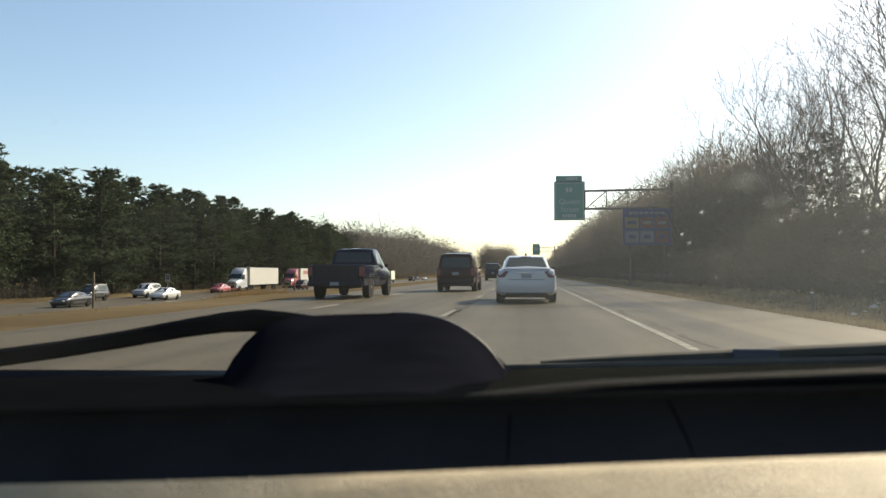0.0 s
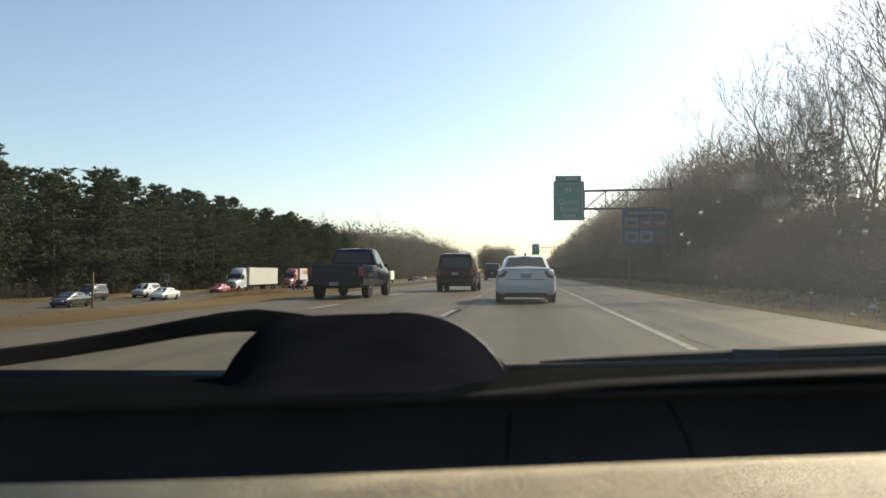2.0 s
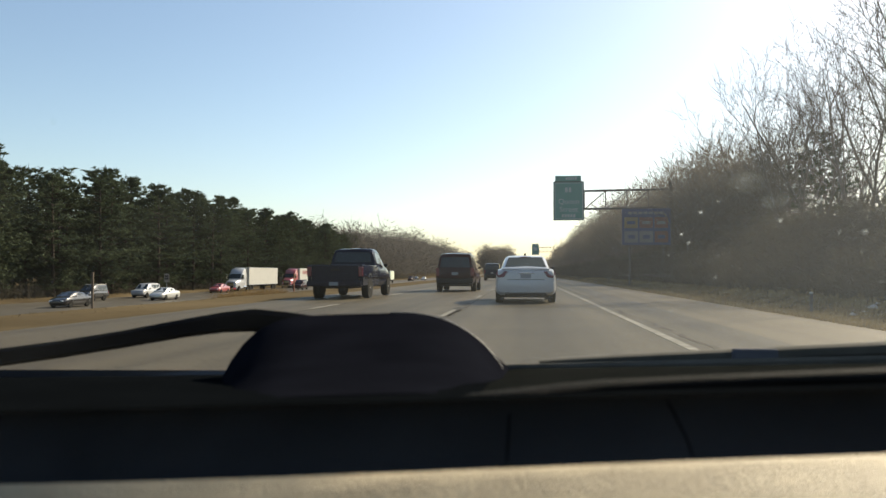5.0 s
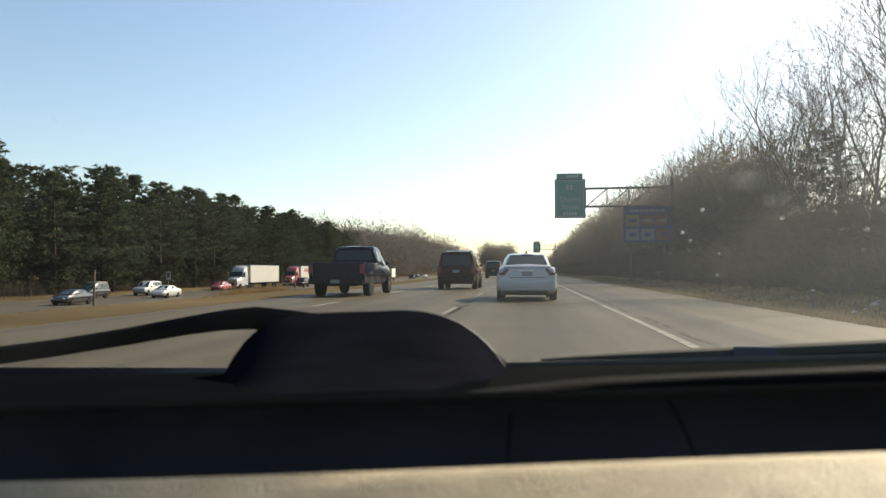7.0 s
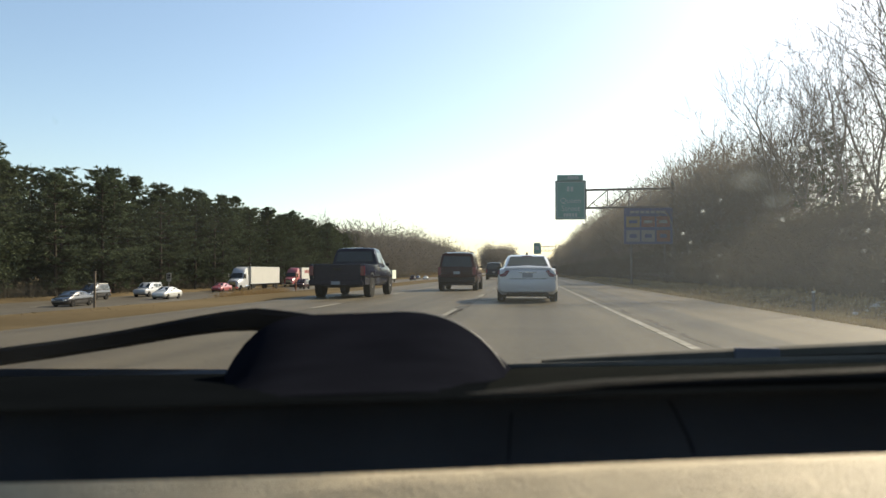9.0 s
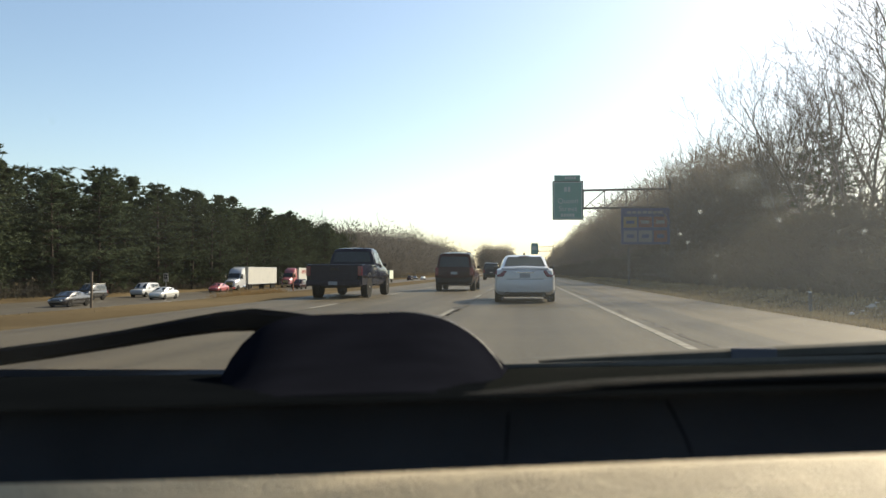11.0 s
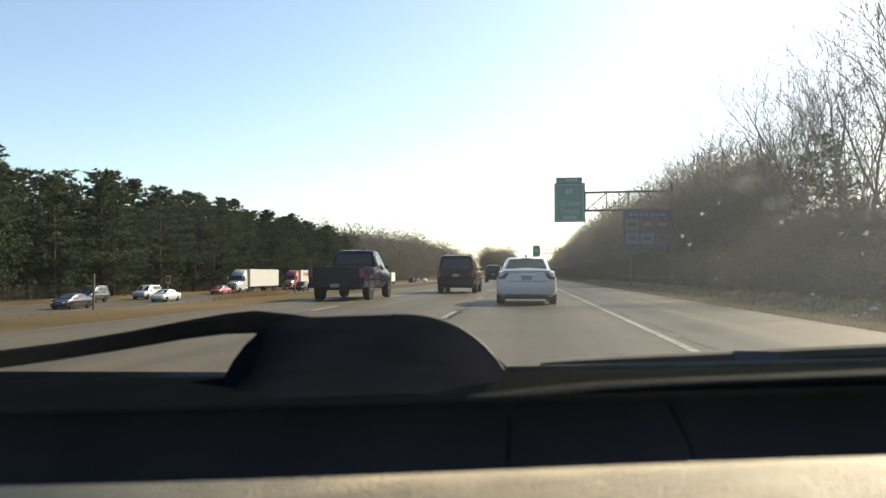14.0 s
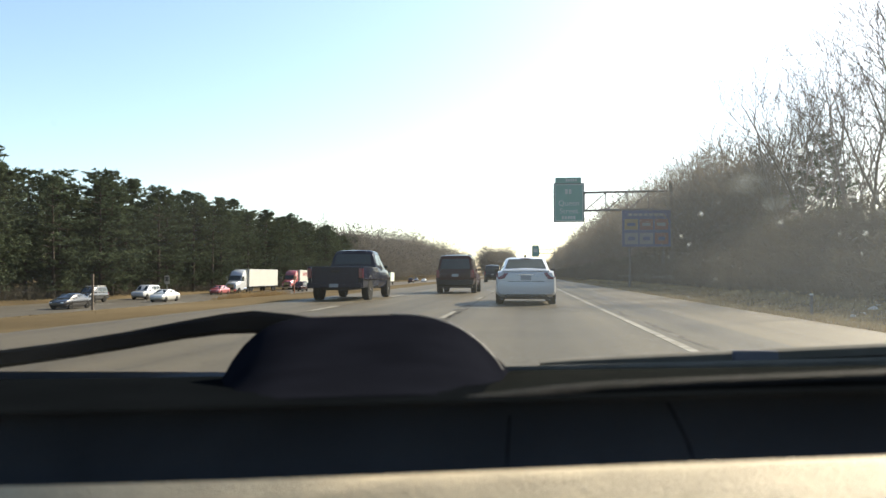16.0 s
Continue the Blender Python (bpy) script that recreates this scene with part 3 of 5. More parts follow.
def pickup(paint, label):
    root = thing("pickup_truck", label, "truck")
    e, w, belt = 2.85, 0.99, 1.16
    body = [(0.15, 0.42, belt, w), (0.3, 0.38, belt, w), (1.5, 0.38, belt - 0.02, w), (2.0, 0.40, belt - 0.06, w * 0.98), (2.6, 0.45, belt - 0.14, w * 0.93), (2.82, 0.5, belt - 0.24, w * 0.84)]
    part("body", loft(body_sections(body)), paint, root, "", True)
    low = [(-0.12, 0.42, belt, w), (0.15, 0.40, belt, w)]
    part("cab_back", loft(body_sections(low)), paint, root)
    cab = [(-0.12, belt + 0.05, 0.90, 0.84), (-0.04, 1.66, 0.91, 0.74), (0.1, 1.80, 0.91, 0.71), (0.4, 1.83, 0.91, 0.70), (0.95, 1.82, 0.91, 0.70), (1.15, 1.76, 0.91, 0.70), (1.85, belt + 0.05, 0.88, 0.76)]
    part("cabin", loft(cabin_sections(cab, belt)), paint, root, "", True)
    part("rear_window", slab([(-0.72, -0.135, belt + 0.14), (0.72, -0.135, belt + 0.14), (0.65, -0.05, 1.68), (-0.65, -0.05, 1.68)], 0.012), TINTED, root, "rear cab glass")
    part("windscreen", slab([(0.7, 1.8, belt + 0.12), (-0.7, 1.8, belt + 0.12), (-0.62, 1.24, 1.7), (0.62, 1.24, 1.7)], 0.012), TINTED, root)
    side_pane(root, cab, belt, 0.15, 0.65)
    side_pane(root, cab, belt, 0.73, 1.5)
    for s in (1, -1):
        a, b = sorted((s * 0.86, s * w))
        part("bed_side", box(a, b, -e + 0.05, -0.13, 0.46, belt + 0.02, 0.03), paint, root, "", True)
        part("chrome_moulding", box(*sorted((s * w, s * (w + 0.012))), -e + 0.1, 2.3, 0.70, 0.76), CHROME, root, "bright side moulding")
        a, b = sorted((s * 0.83, s * 0.985))
        part("tail_light", box(a, b, -e - 0.03, -e + 0.14, 0.78, 1.12, 0.02), TAIL, root, "red tail lamp")
        for y in (1.95, -1.62):
            wheel(root, s * 0.87, y, 0.39, 0.26)
        part("wheel_arch", lathe([(0.47, s * (w - 0.02)), (0.47, s * (w + 0.006)), (0.41, s * (w + 0.004)), (0.41, s * (w - 0.02))], 20), BLACK_TRIM, root).location = (0, -1.62, 0.43)
    part("bed_floor", box(-0.86, 0.86, -e + 0.05, -0.13, 0.62, 0.70), BLACK_TRIM, root)
    part("tailgate", box(-0.83, 0.83, -e, -e + 0.06, 0.58, belt + 0.02, 0.025), paint, root, "closed tailgate")
    part("tailgate_handle", box(-0.14, 0.14, -e - 0.015, -e + 0.02, 0.98, 1.05, 0.01), BLACK_TRIM, root)
    part("bumper", box(-0.96, 0.96, -e - 0.18, -e + 0.04, 0.44, 0.62, 0.04), paint, root, "dark step bumper")
    part("number_plate", box(-0.155, 0.155, -e - 0.2, -e - 0.17, 0.47, 0.59), PLATE, root)
    part("chassis", box(-0.5, 0.5, -e + 0.2, 2.6, 0.36, 0.5), BLACK_TRIM, root)
    mirror_pair(root, 0.93, 1.35, 1.14, BLACK_TRIM)
    return root


def truck_wheels(root, places, r=0.5):
    for x, y in places:
        wheel(root, x, y, r, 0.3)


def box_truck(cab_paint, box_paint, label, length=6.6, name="box_truck"):
    """A rigid truck, nose towards +y."""
    root = thing(name, label, "truck")
    part("cargo_box", box(-1.25, 1.25, -length, 0, 1.1, 3.75, 0.04), box_paint, root)
    part("cargo_door", box(-1.12, 1.12, -length - 0.02, -length + 0.02, 1.2, 3.6, 0.01), box_paint, root)
    for z0, z1 in ((1.06, 1.14), (3.68, 3.78)):
        part("box_rail", box(-1.27, 1.27, -length - 0.01, 0.01, z0, z1), STEEL, root)
    part("chassis", box(-0.5, 0.5, -length, 2.2, 0.7, 1.06), BLACK_TRIM, root)
    cab = [[(0, y, zb), (w, y, zb), (w * 1.02, y, zb + 0.5), (w, y, (zb + zt) / 2 + 0.2), (w * 0.88, y, zt - 0.08), (w * 0.75, y, zt), (0, y, zt + 0.02)]
           for y, zb, zt, w in ((0.15, 0.7, 2.7, 1.08), (0.3, 0.65, 2.8, 1.12), (1.1, 0.6, 2.72, 1.12), (1.75, 0.55, 1.75, 1.1), (2.3, 0.55, 1.6, 1.02), (2.45, 0.6, 1.2, 0.95))]
    part("cab", loft(cab), cab_paint, root, "", True)
    part("windscreen", slab([(0.95, 1.72, 1.85), (-0.95, 1.72, 1.85), (-0.84, 1.2, 2.58), (0.84, 1.2, 2.58)], 0.02), TINTED, root)
    for s in (1, -1):
        c = [(s * 1.135, 0.45, 1.7), (s * 1.135, 1.35, 1.7), (s * 1.06, 1.1, 2.45), (s * 1.06, 0.45, 2.45)]
        part("side_window", slab(c if s > 0 else c[::-1], 0.01), TINTED, root)
        part("headlight", box(*sorted((s * 0.6, s * 0.9)), 2.35, 2.47, 0.95, 1.15, 0.02), LENS, root)
        part("wing_mirror", box(*sorted((s * 1.2, s * 1.4)), 1.25, 1.4, 1.8, 2.3, 0.03), BLACK_TRIM, root)
    part("bumper", box(-1.05, 1.05, 2.35, 2.6, 0.5, 0.78, 0.04), CHROME, root)
    truck_wheels(root, [(s * 1.02, y) for s in (1, -1) for y in (1.5, -length + 1.6)])
    return root


def semi_truck(cab_paint, trailer_paint, label, marks=None):
    root = thing("semi_truck", label, "truck")
    part("trailer", box(-1.28, 1.28, -15.8, 0, 1.15, 4.1, 0.04), trailer_paint, root)
    part("trailer_door", box(-1.15, 1.15, -15.83, -15.78, 1.25, 4.0), trailer_paint, root)
    part("side_rail", box(-1.30, 1.30, -15.82, 0.02, 1.08, 1.22), STEEL, root)
    part("top_rail", box(-1.30, 1.30, -15.82, 0.02, 4.04, 4.13), STEEL, root)
    part("landing_gear", box(-0.9, 0.9, -3.2, -3.0, 0.35, 1.1), DARK_STEEL, root)
    part("chassis", box(-0.5, 0.5, -4, 5.6, 0.7, 1.05), BLACK_TRIM, root)
    cab = [[(0, y, zb), (w, y, zb), (w * 1.02, y, zb + 0.6), (w, y, (zb + zt) / 2 + 0.3), (w * 0.9, y, zt - 0.15), (w * 0.72, y, zt), (0, y, zt + 0.03)]
           for y, zb, zt, w in ((0.9, 0.8, 3.9, 1.12), (1.1, 0.7, 4.0, 1.18), (2.2, 0.6, 3.85, 1.2), (3.0, 0.6, 3.1, 1.2), (3.6, 0.6, 2.15, 1.15), (4.6, 0.55, 1.95, 1.05), (5.3, 0.55, 1.75, 0.95), (5.45, 0.6, 1.3, 0.85))]
    part("cab", loft(cab), cab_paint, root, "", True)
    part("windscreen", slab([(1.0, 3.62, 2.25), (-1.0, 3.62, 2.25), (-0.95, 3.12, 3.0), (0.95, 3.12, 3.0)], 0.02), TINTED, root)
    part("grille", box(-0.6, 0.6, 5.4, 5.5, 0.8, 1.6, 0.03), CHROME, root)
    part("bumper", box(-1.1, 1.1, 5.3, 5.6, 0.4, 0.75, 0.05), CHROME, root)
    for s in (1, -1):
        c = [(s * 1.225, 2.4, 2.1), (s * 1.225, 3.4, 2.1), (s * 1.19, 3.05, 2.9), (s * 1.19, 2.4, 2.9)]
        part("side_window", slab(c if s > 0 else c[::-1], 0.02), TINTED, root)
        part("headlight", box(*sorted((s * 0.68, s * 0.95)), 5.2, 5.45, 0.95, 1.2, 0.02), LENS, root)
        part("exhaust_stack", rod((s * 1.05, 0.75, 0.9), (s * 1.05, 0.75, 4.2), 0.08), CHROME, root)
        part("fuel_tank", rod((s * 0.95, 1.2, 0.75), (s * 0.95, 2.6, 0.75), 0.32, sides=14), CHROME, root)
        part("wing_mirror", box(*sorted((s * 1.3, s * 1.5)), 3.35, 3.5, 2.2, 2.9, 0.03), CHROME, root)
        if marks:
            for k in range(6):
                a, b = sorted((s * 1.28, s * 1.296))
                part("lettering_bar", box(a, b, -6.4 + 0.75 * k, -5.85 + 0.75 * k, 2.9, 3.6), marks, root)
            part("lettering_bar", box(*sorted((s * 1.28, s * 1.296)), -13.0, -7.0, 3.0, 3.25), marks, root)
    truck_wheels(root, [(s * 1.05, y) for s in (1, -1) for y in (4.4, 0.3, -0.95, -13.2, -14.5)], 0.5)
    return root


def put(root, x, y, z=0.0, turn=0.0):
    root.matrix_world = pose(x + bend(y), y, z, 0, 0, turn + math.degrees(max(0, y - 260) / 20000))
    return root


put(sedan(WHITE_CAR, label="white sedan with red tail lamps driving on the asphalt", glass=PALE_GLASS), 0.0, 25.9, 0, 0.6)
put(suv(RED_CAR, "dark red sport utility vehicle with tinted glass on asphalt"), -3.3, 40.0, 0, -0.6)
put(pickup(NAVY_CAR, "dark blue pickup truck with an empty open bed"), -6.5, 29.6, 0, -0.5)
put(suv(SILVER_CAR, "silver sport utility vehicle on the asphalt beyond the sedan", height=1.78), 0.3, 66)
put(suv(NAVY_CAR, "dark blue van far ahead on the asphalt", "van", height=1.95, rack=False), -3.7, 92)
put(box_truck(BLACK_CAR, mat("red_brown_truck_box", (0.16, 0.05, 0.045), 0.5, 0, 0.1, 1), "box truck with a reddish cargo box far ahead"), -3.6, 190)
off_road = suv(BLACK_CAR, "black boxy off-road vehicle with a pale hard top", "off_road_vehicle", length=4.2, width=0.92, height=1.85, rack=False)
part("hard_top", box(-0.70, 0.70, -1.9, 0.15, 1.83, 1.90, 0.03), TRAILER, off_road, "pale hard top")
put(off_road, -49.4, 86, -2.33, 180)
put(semi_truck(WHITE_CAR, TRAILER, "white semi truck with a plain white trailer in the opposite lanes"), -48.9, 133, -2.33, 180)
put(semi_truck(BRIGHT_RED, TRAILER, "red semi truck with a white lettered trailer in the opposite lanes", SIGN_RED), -48.9, 164, -2.33, 180)
put(box_truck(NAVY_CAR, mat("pale_green_truck_box", (0.5, 0.55, 0.45), 0.5, 0, 0.15, 0.8), "box truck with a pale green cargo box in the opposite lanes"), -42, 238, -2.33, 180)
ONCOMING = [(sedan(SILVER_CAR, label="silver sedan in the opposite lanes", detail=False, group="oncoming cars"), -42.6, 90),
            (sedan(BRIGHT_RED, label="red sedan in the opposite lanes", detail=False, group="oncoming cars"), -48.6, 122),
            (sedan(BLACK_CAR, label="black sedan in the opposite lanes", detail=False, group="oncoming cars"), -42.6, 70.5),
            (suv(WHITE_CAR, "white sport utility vehicle in the opposite lanes", group="oncoming cars", rack=False), -48.9, 98),
            (suv(RED_CAR, "maroon sport utility vehicle in the opposite lanes", group="oncoming cars"), -42.3, 146)]
for ob, x, y in ONCOMING:
    put(ob, x, y, -2.33, 180)
for k, x, y in ((0, -42.2, 330), (2, -48.3, 262), (3, -42.4, 390), (0, -48.6, 192), (3, -42.1, 206), (4, -42.3, 292), (2, -48.2, 350)):
    put(copy_thing(ONCOMING[k][0], pose(0, 0, 0)), x, y, -2.33, 180)


# ---- the car that carries the camera ----
def sweep(points, half_y, half_z, bm=None):
    """A bar of oblong section along a path that runs in x."""
    bm = bm or bmesh.new()
    rows = []
    for x, y, z, k in points:
        hz, hy = half_z * k, half_y
        ring = [(-hy, -hz * 0.6), (-hy, hz * 0.6), (-hy * 0.5, hz), (hy * 0.5, hz), (hy, hz * 0.6), (hy, -hz * 0.6), (hy * 0.5, -hz), (-hy * 0.5, -hz)]
        rows.append([bm.verts.new((x, y + a, z + b)) for a, b in ring])
    for r0, r1 in zip(rows, rows[1:]):
        for i in range(8):
            bm.faces.new((r0[i], r0[(i + 1) % 8], r1[(i + 1) % 8], r1[i]))
    bm.faces.new(rows[0]), bm.faces.new(rows[-1][::-1])
    return bm


def sheet(xs, profile, thick=0.0):
    """A skin over x stations; profile(x) gives the (y, z) line across."""
    bm = bmesh.new()
    rows = [[bm.verts.new((x, y, z)) for y, z in profile(x)] for x in xs]
    for a, b in zip(rows, rows[1:]):
        for i in range(len(a) - 1):
            bm.faces.new((a[i], b[i], b[i + 1], a[i + 1]))
    if thick:
        bmesh.ops.recalc_face_normals(bm, faces=bm.faces)
        bmesh.ops.solidify(bm, geom=bm.faces[:], thickness=thick)
    return bm


own = thing("car_interior", "dark dashboard, dusty windscreen and wipers of a car", "car")
DX = [-0.74 + 0.04 * i for i in range(38)]


def ledge_line(x):
    """A full roll in front of the dark panel, its crest in the sun, its left end tilted away to dim it."""
    z = 0.8385 + 0.052 * x + 0.0016 * math.sin(9 * x)
    fall = 0.04 + 0.74 * (1 - smooth01(-0.30, 0.20, x))
    roll = [(y, z - fall * (0.335 - y) - 0.8 * (0.335 - y) ** 2) for y in (0.16, 0.22, 0.26, 0.29, 0.31, 0.325, 0.335)]
    return [(0.05, roll[0][1] - 0.04)] + roll + [(0.342, z - 0.002), (0.346, z - 0.006), (0.350, z - 0.016), (0.392, z - 0.02)]


def riser_line(x):
    z0, z1 = 0.8225 + 0.052 * x + 0.002 * math.sin(9 * x), 0.861 + 0.043 * x
    return [(y, z0 + f * (z1 - z0)) for y, f in ((0.374, 0.0), (0.377, 0.2), (0.382, 0.4), (0.389, 0.58), (0.395, 0.72), (0.398, 0.86), (0.396, 0.93), (0.390, 0.965), (0.3745, 1.0))]


def top_line(x):
    z1, zb = 0.857 + 0.043 * x, 0.8165 + 0.026 * x
    return [(0.3745, z1 + 0.004), (0.384, z1 + 0.0044), (0.396, z1 + 0.003), (0.410, z1 + 0.001), (0.424, z1), (0.5, z1 - 0.006), (0.68, zb + 0.013), (0.84, zb), (0.90, zb - 0.02)]


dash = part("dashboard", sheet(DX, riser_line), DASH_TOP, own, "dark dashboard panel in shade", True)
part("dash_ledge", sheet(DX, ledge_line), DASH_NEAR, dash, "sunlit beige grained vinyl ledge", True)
part("dash_top", sheet(DX, top_line), DASH_TOP_SHADED, dash, "charcoal vinyl top under the windscreen, coloured as in shade", True)


def lit_skin_line(x):
    """An added shallow skin over the dashboard's top, paler to paint its sunlit passenger side."""
    k = smooth01(-0.05, 0.0, x)
    return [(y, z + 0.0025 * k - 0.003 * (1 - k)) for y, z in top_line(x)[3:]]


part("passenger_pad", sheet([-0.05 + 0.02 * i for i in range(40)], lit_skin_line), DASH_TOP_LIT, dash, "paler skin for the sunlit passenger side of the dash top", True)


def lip_line(x):
    """The sunlit highlight as a paler rounded roll along the dashboard's edge, dying out towards the instruments."""
    k = smooth01(-0.11, 0.05, x)
    low, high = 0.857 + 0.043 * x + (0.0018 + 0.005 * x) * k - 0.004 * (1 - k), 0.8578 + 0.043 * x + (0.0054 + 0.014 * x) * k - 0.004 * (1 - k)
    return [(0.4040, low - 0.002), (0.4005, low - 0.0004), (0.3998, low * 0.6 + high * 0.4), (0.4020, high - 0.0010), (0.4060, high), (0.4120, high - 0.0003), (0.4200, low - 0.001)]


part("dash_lip", sheet([-0.10 + 0.02 * i for i in range(42)], lip_line), DASH_LIP, dash, "grained roll, paler for the sun highlight along the edge", True)


bm = bmesh.new()
for i in range(52):
    x = 0.068 + 0.0022 * i
    z = lip_line(x)[0][1]
    box(x, x + 0.0012, 0.3985, 0.4010, z - 0.0016, z + 0.0008, bm=bm)
tagged(part("lip_stitching", bm, DASH_LIP, dash, "fine stitching along the roll"), kind="stuff")


def on_riser(x, f):
    """A place on the dark panel, f of the way up."""
    line = riser_line(x)
    n = len(line) - 1
    k = min(int(f * n), n - 1)
    (y0, z0), (y1, z1) = line[k], line[k + 1]
    return (x, y0 + (y1 - y0) * (f * n - k) - 0.0005, z0 + (z1 - z0) * (f * n - k) + 0.0002)


SEAM_GAP = mat("seam_gap", (0.006, 0.006, 0.007), 0.9, spec=0.0)
for line in (((-0.0090, 0.0), (-0.0085, 0.25), (-0.0078, 0.5)), ((0.0690, 0.58), (0.0715, 0.45), (0.0755, 0.22), (0.0785, 0.0))):
    seam, bm = [on_riser(x, f) for x, f in line], bmesh.new()
    for a, b in zip(seam, seam[1:]):
        rod(a, b, 0.0004, sides=6, bm=bm)
    part("panel_seam", bm, SEAM_GAP, dash, "thin black airbag panel seam")


def hood_shape():
    """The instrument hood: a low rounded arch, fuller on the driver's side."""
    bm = bmesh.new()
    rows = []
    for y, rise, drop in ((0.425, 0.0, 0.0), (0.45, 0.05, 0.0), (0.50, 0.20, 0.0), (0.60, 0.50, 0.0), (0.70, 0.82, 0.0), (0.76, 0.985, 0.0), (0.775, 1.0, 0.0), (0.79, 1.0, 0.003), (0.83, 0.97, 0.014), (0.87, 0.92, 0.03)):
        ring = []
        near = min(1.0, y / 0.775)
        for i in range(25):
            u = i / 24
            h = 1 - (1 - u / 0.4) ** 3.4 if u < 0.4 else 1 - (max(0, u - 0.58) / 0.42) ** 2.6
            x = (-0.1615 + 0.292 * (u - 0.5)) * near
            full = 0.8035 + 0.010 * u + max(0.0, 0.0705 - drop) * max(0.0, h) ** 0.8
            low = np.interp(y, [p[0] for p in top_line(x)], [p[1] for p in top_line(x)]) - 0.004
            ring.append(bm.verts.new((x, y, max(low + 0.0045 * max(0.0, h), low + (full - low) * rise))))
        rows.append(ring)
    for a, b in zip(rows, rows[1:]):
        for i in range(24):
            bm.faces.new((a[i], a[i + 1], b[i + 1], b[i]))
    bm.faces.new(rows[0]), bm.faces.new(rows[-1][::-1])
    return bm


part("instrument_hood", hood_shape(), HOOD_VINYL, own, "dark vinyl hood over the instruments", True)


def hood_rim():
    """The sun's glint, built as a pale bead where the hood falls to the passenger side."""
    line = []
    for i in range(14):
        u = 0.6 + 0.38 * i / 13
        h = 1 - (max(0, u - 0.58) / 0.42) ** 2.6
        line.append((-0.1615 + 0.292 * (u - 0.5), 0.776, 0.8038 + 0.010 * u + 0.0705 * max(0.0, h) ** 0.8, 0.4 + 0.6 * i / 13))
    return sweep(line, 0.004, 0.0011)


part("hood_rim", hood_rim(), mat("hood_edge_glint", (0.05, 0.05, 0.05), 0.6, 0, 0.3, 40, spec=0.2), own, "pale bead for the sun glint on the hood's edge", True)
left_wiper = part("wiper", sweep([(-0.86, 0.95, 0.784, 1), (-0.67, 0.95, 0.811, 1), (-0.59, 0.95, 0.822, 0.95), (-0.50, 0.95, 0.8365, 0.95), (-0.42, 0.95, 0.851, 1), (-0.37, 0.95, 0.8585, 1.1),
                                  (-0.335, 0.95, 0.861, 1.2), (-0.29, 0.95, 0.857, 1.2), (-0.23, 0.95, 0.850, 1.1), (-0.10, 0.95, 0.835, 1)], 0.012, 0.0115), WIPER_BLACK, own, "black wiper arm resting low on the glass", True)
part("wiper_blade", sweep([(-0.80, 0.966, 0.795, 1), (-0.5, 0.966, 0.834, 1), (-0.35, 0.966, 0.856, 1)], 0.004, 0.006), WIPER_BLACK, left_wiper)
right_wiper = part("wiper", sweep([(0.016, 0.90, 0.8185, 0.7), (0.05, 0.90, 0.8205, 1), (0.39, 0.90, 0.8385, 1.5), (0.72, 0.90, 0.855, 1.5)], 0.010, 0.0048), WIPER_GLARE_GREY, own, "wiper blade greyed as by glare at the windscreen's foot", True)
part("wiper_blade", sweep([(-0.06, 0.885, 0.8075, 1), (0.39, 0.885, 0.8240, 1), (0.72, 0.885, 0.838, 1)], 0.004, 0.0085), WIPER_GLARE_GREY, right_wiper, "wiper rubber greyed as by glare")
part("wiper_tab", box(0.224, 0.272, 0.887, 0.893, 0.8235, 0.8375, 0.002), mat("pale_blue_plastic", (0.13, 0.135, 0.155), 0.7, 0, 0.1, 9, spec=0.05), right_wiper, "pale bluish plastic tab")


def screen_line(x):
    k = (x / 0.74) ** 2
    return [(0.985 - 0.10 * k, 0.800), (0.80 - 0.10 * k, 0.945), (0.55 - 0.10 * k, 1.130), (0.28 - 0.10 * k, 1.310), (0.20 - 0.10 * k, 1.355)]


glass = part("windscreen", sheet([-0.76 + 0.095 * i for i in range(17)], screen_line), WINDSCREEN, own, "clear windscreen with a film of dust and glare haze", True)
glass.visible_shadow = False


def on_screen(px, pz):
    """The place on the glass at width px and height pz."""
    line = screen_line(px)
    for (y0, z0), (y1, z1) in zip(line, line[1:]):
        if z0 <= pz <= z1:
            return (px, y0 + (y1 - y0) * (pz - z0) / (z1 - z0) - 0.002, pz)
    return (px, line[-1][0], pz)


def speck(px, pz, r, long=1.0):
    c = Vector(on_screen(px, pz))
    bm = bmesh.new()
    up = Vector((0, -0.79, 0.61))
    ring = [bm.verts.new(c + Vector((r * math.cos(a) * random.uniform(0.7, 1.2), 0, 0)) + up * (r * long * math.sin(a) * random.uniform(0.7, 1.2)))
            for a in [6.28318 * i / 9 for i in range(9)]]
    bm.faces.new(ring)
    ob = part("dirt_speck", bm, SPECK, glass, "pale spot, for dried dirt and for glints")
    ob.visible_shadow = False


for px, pz, r, lg in ((0.229, 1.0226, 0.0032, 1.2), (0.2617, 0.984, 0.0024, 1.7), (0.2945, 0.992, 0.0027, 1.6), (0.3123, 0.9576, 0.0022, 1.7), (0.235, 0.968, 0.0020, 1.2),
                      (0.1625, 0.976, 0.0018, 1.1), (0.1497, 0.9565, 0.0016, 1.2), (0.318, 0.940, 0.0014, 1.4), (0.360, 0.930, 0.0013, 1.2), (0.175, 0.985, 0.0013, 1.1), (0.160, 0.940, 0.0012, 1.0)):
    speck(px, pz, r, lg)
# two reflections in the glass, set as pale specks
for px, pz, r in ((-0.274, 0.8582, 0.0013), (-0.146, 0.802, 0.0012)):
    speck(px, pz, r)

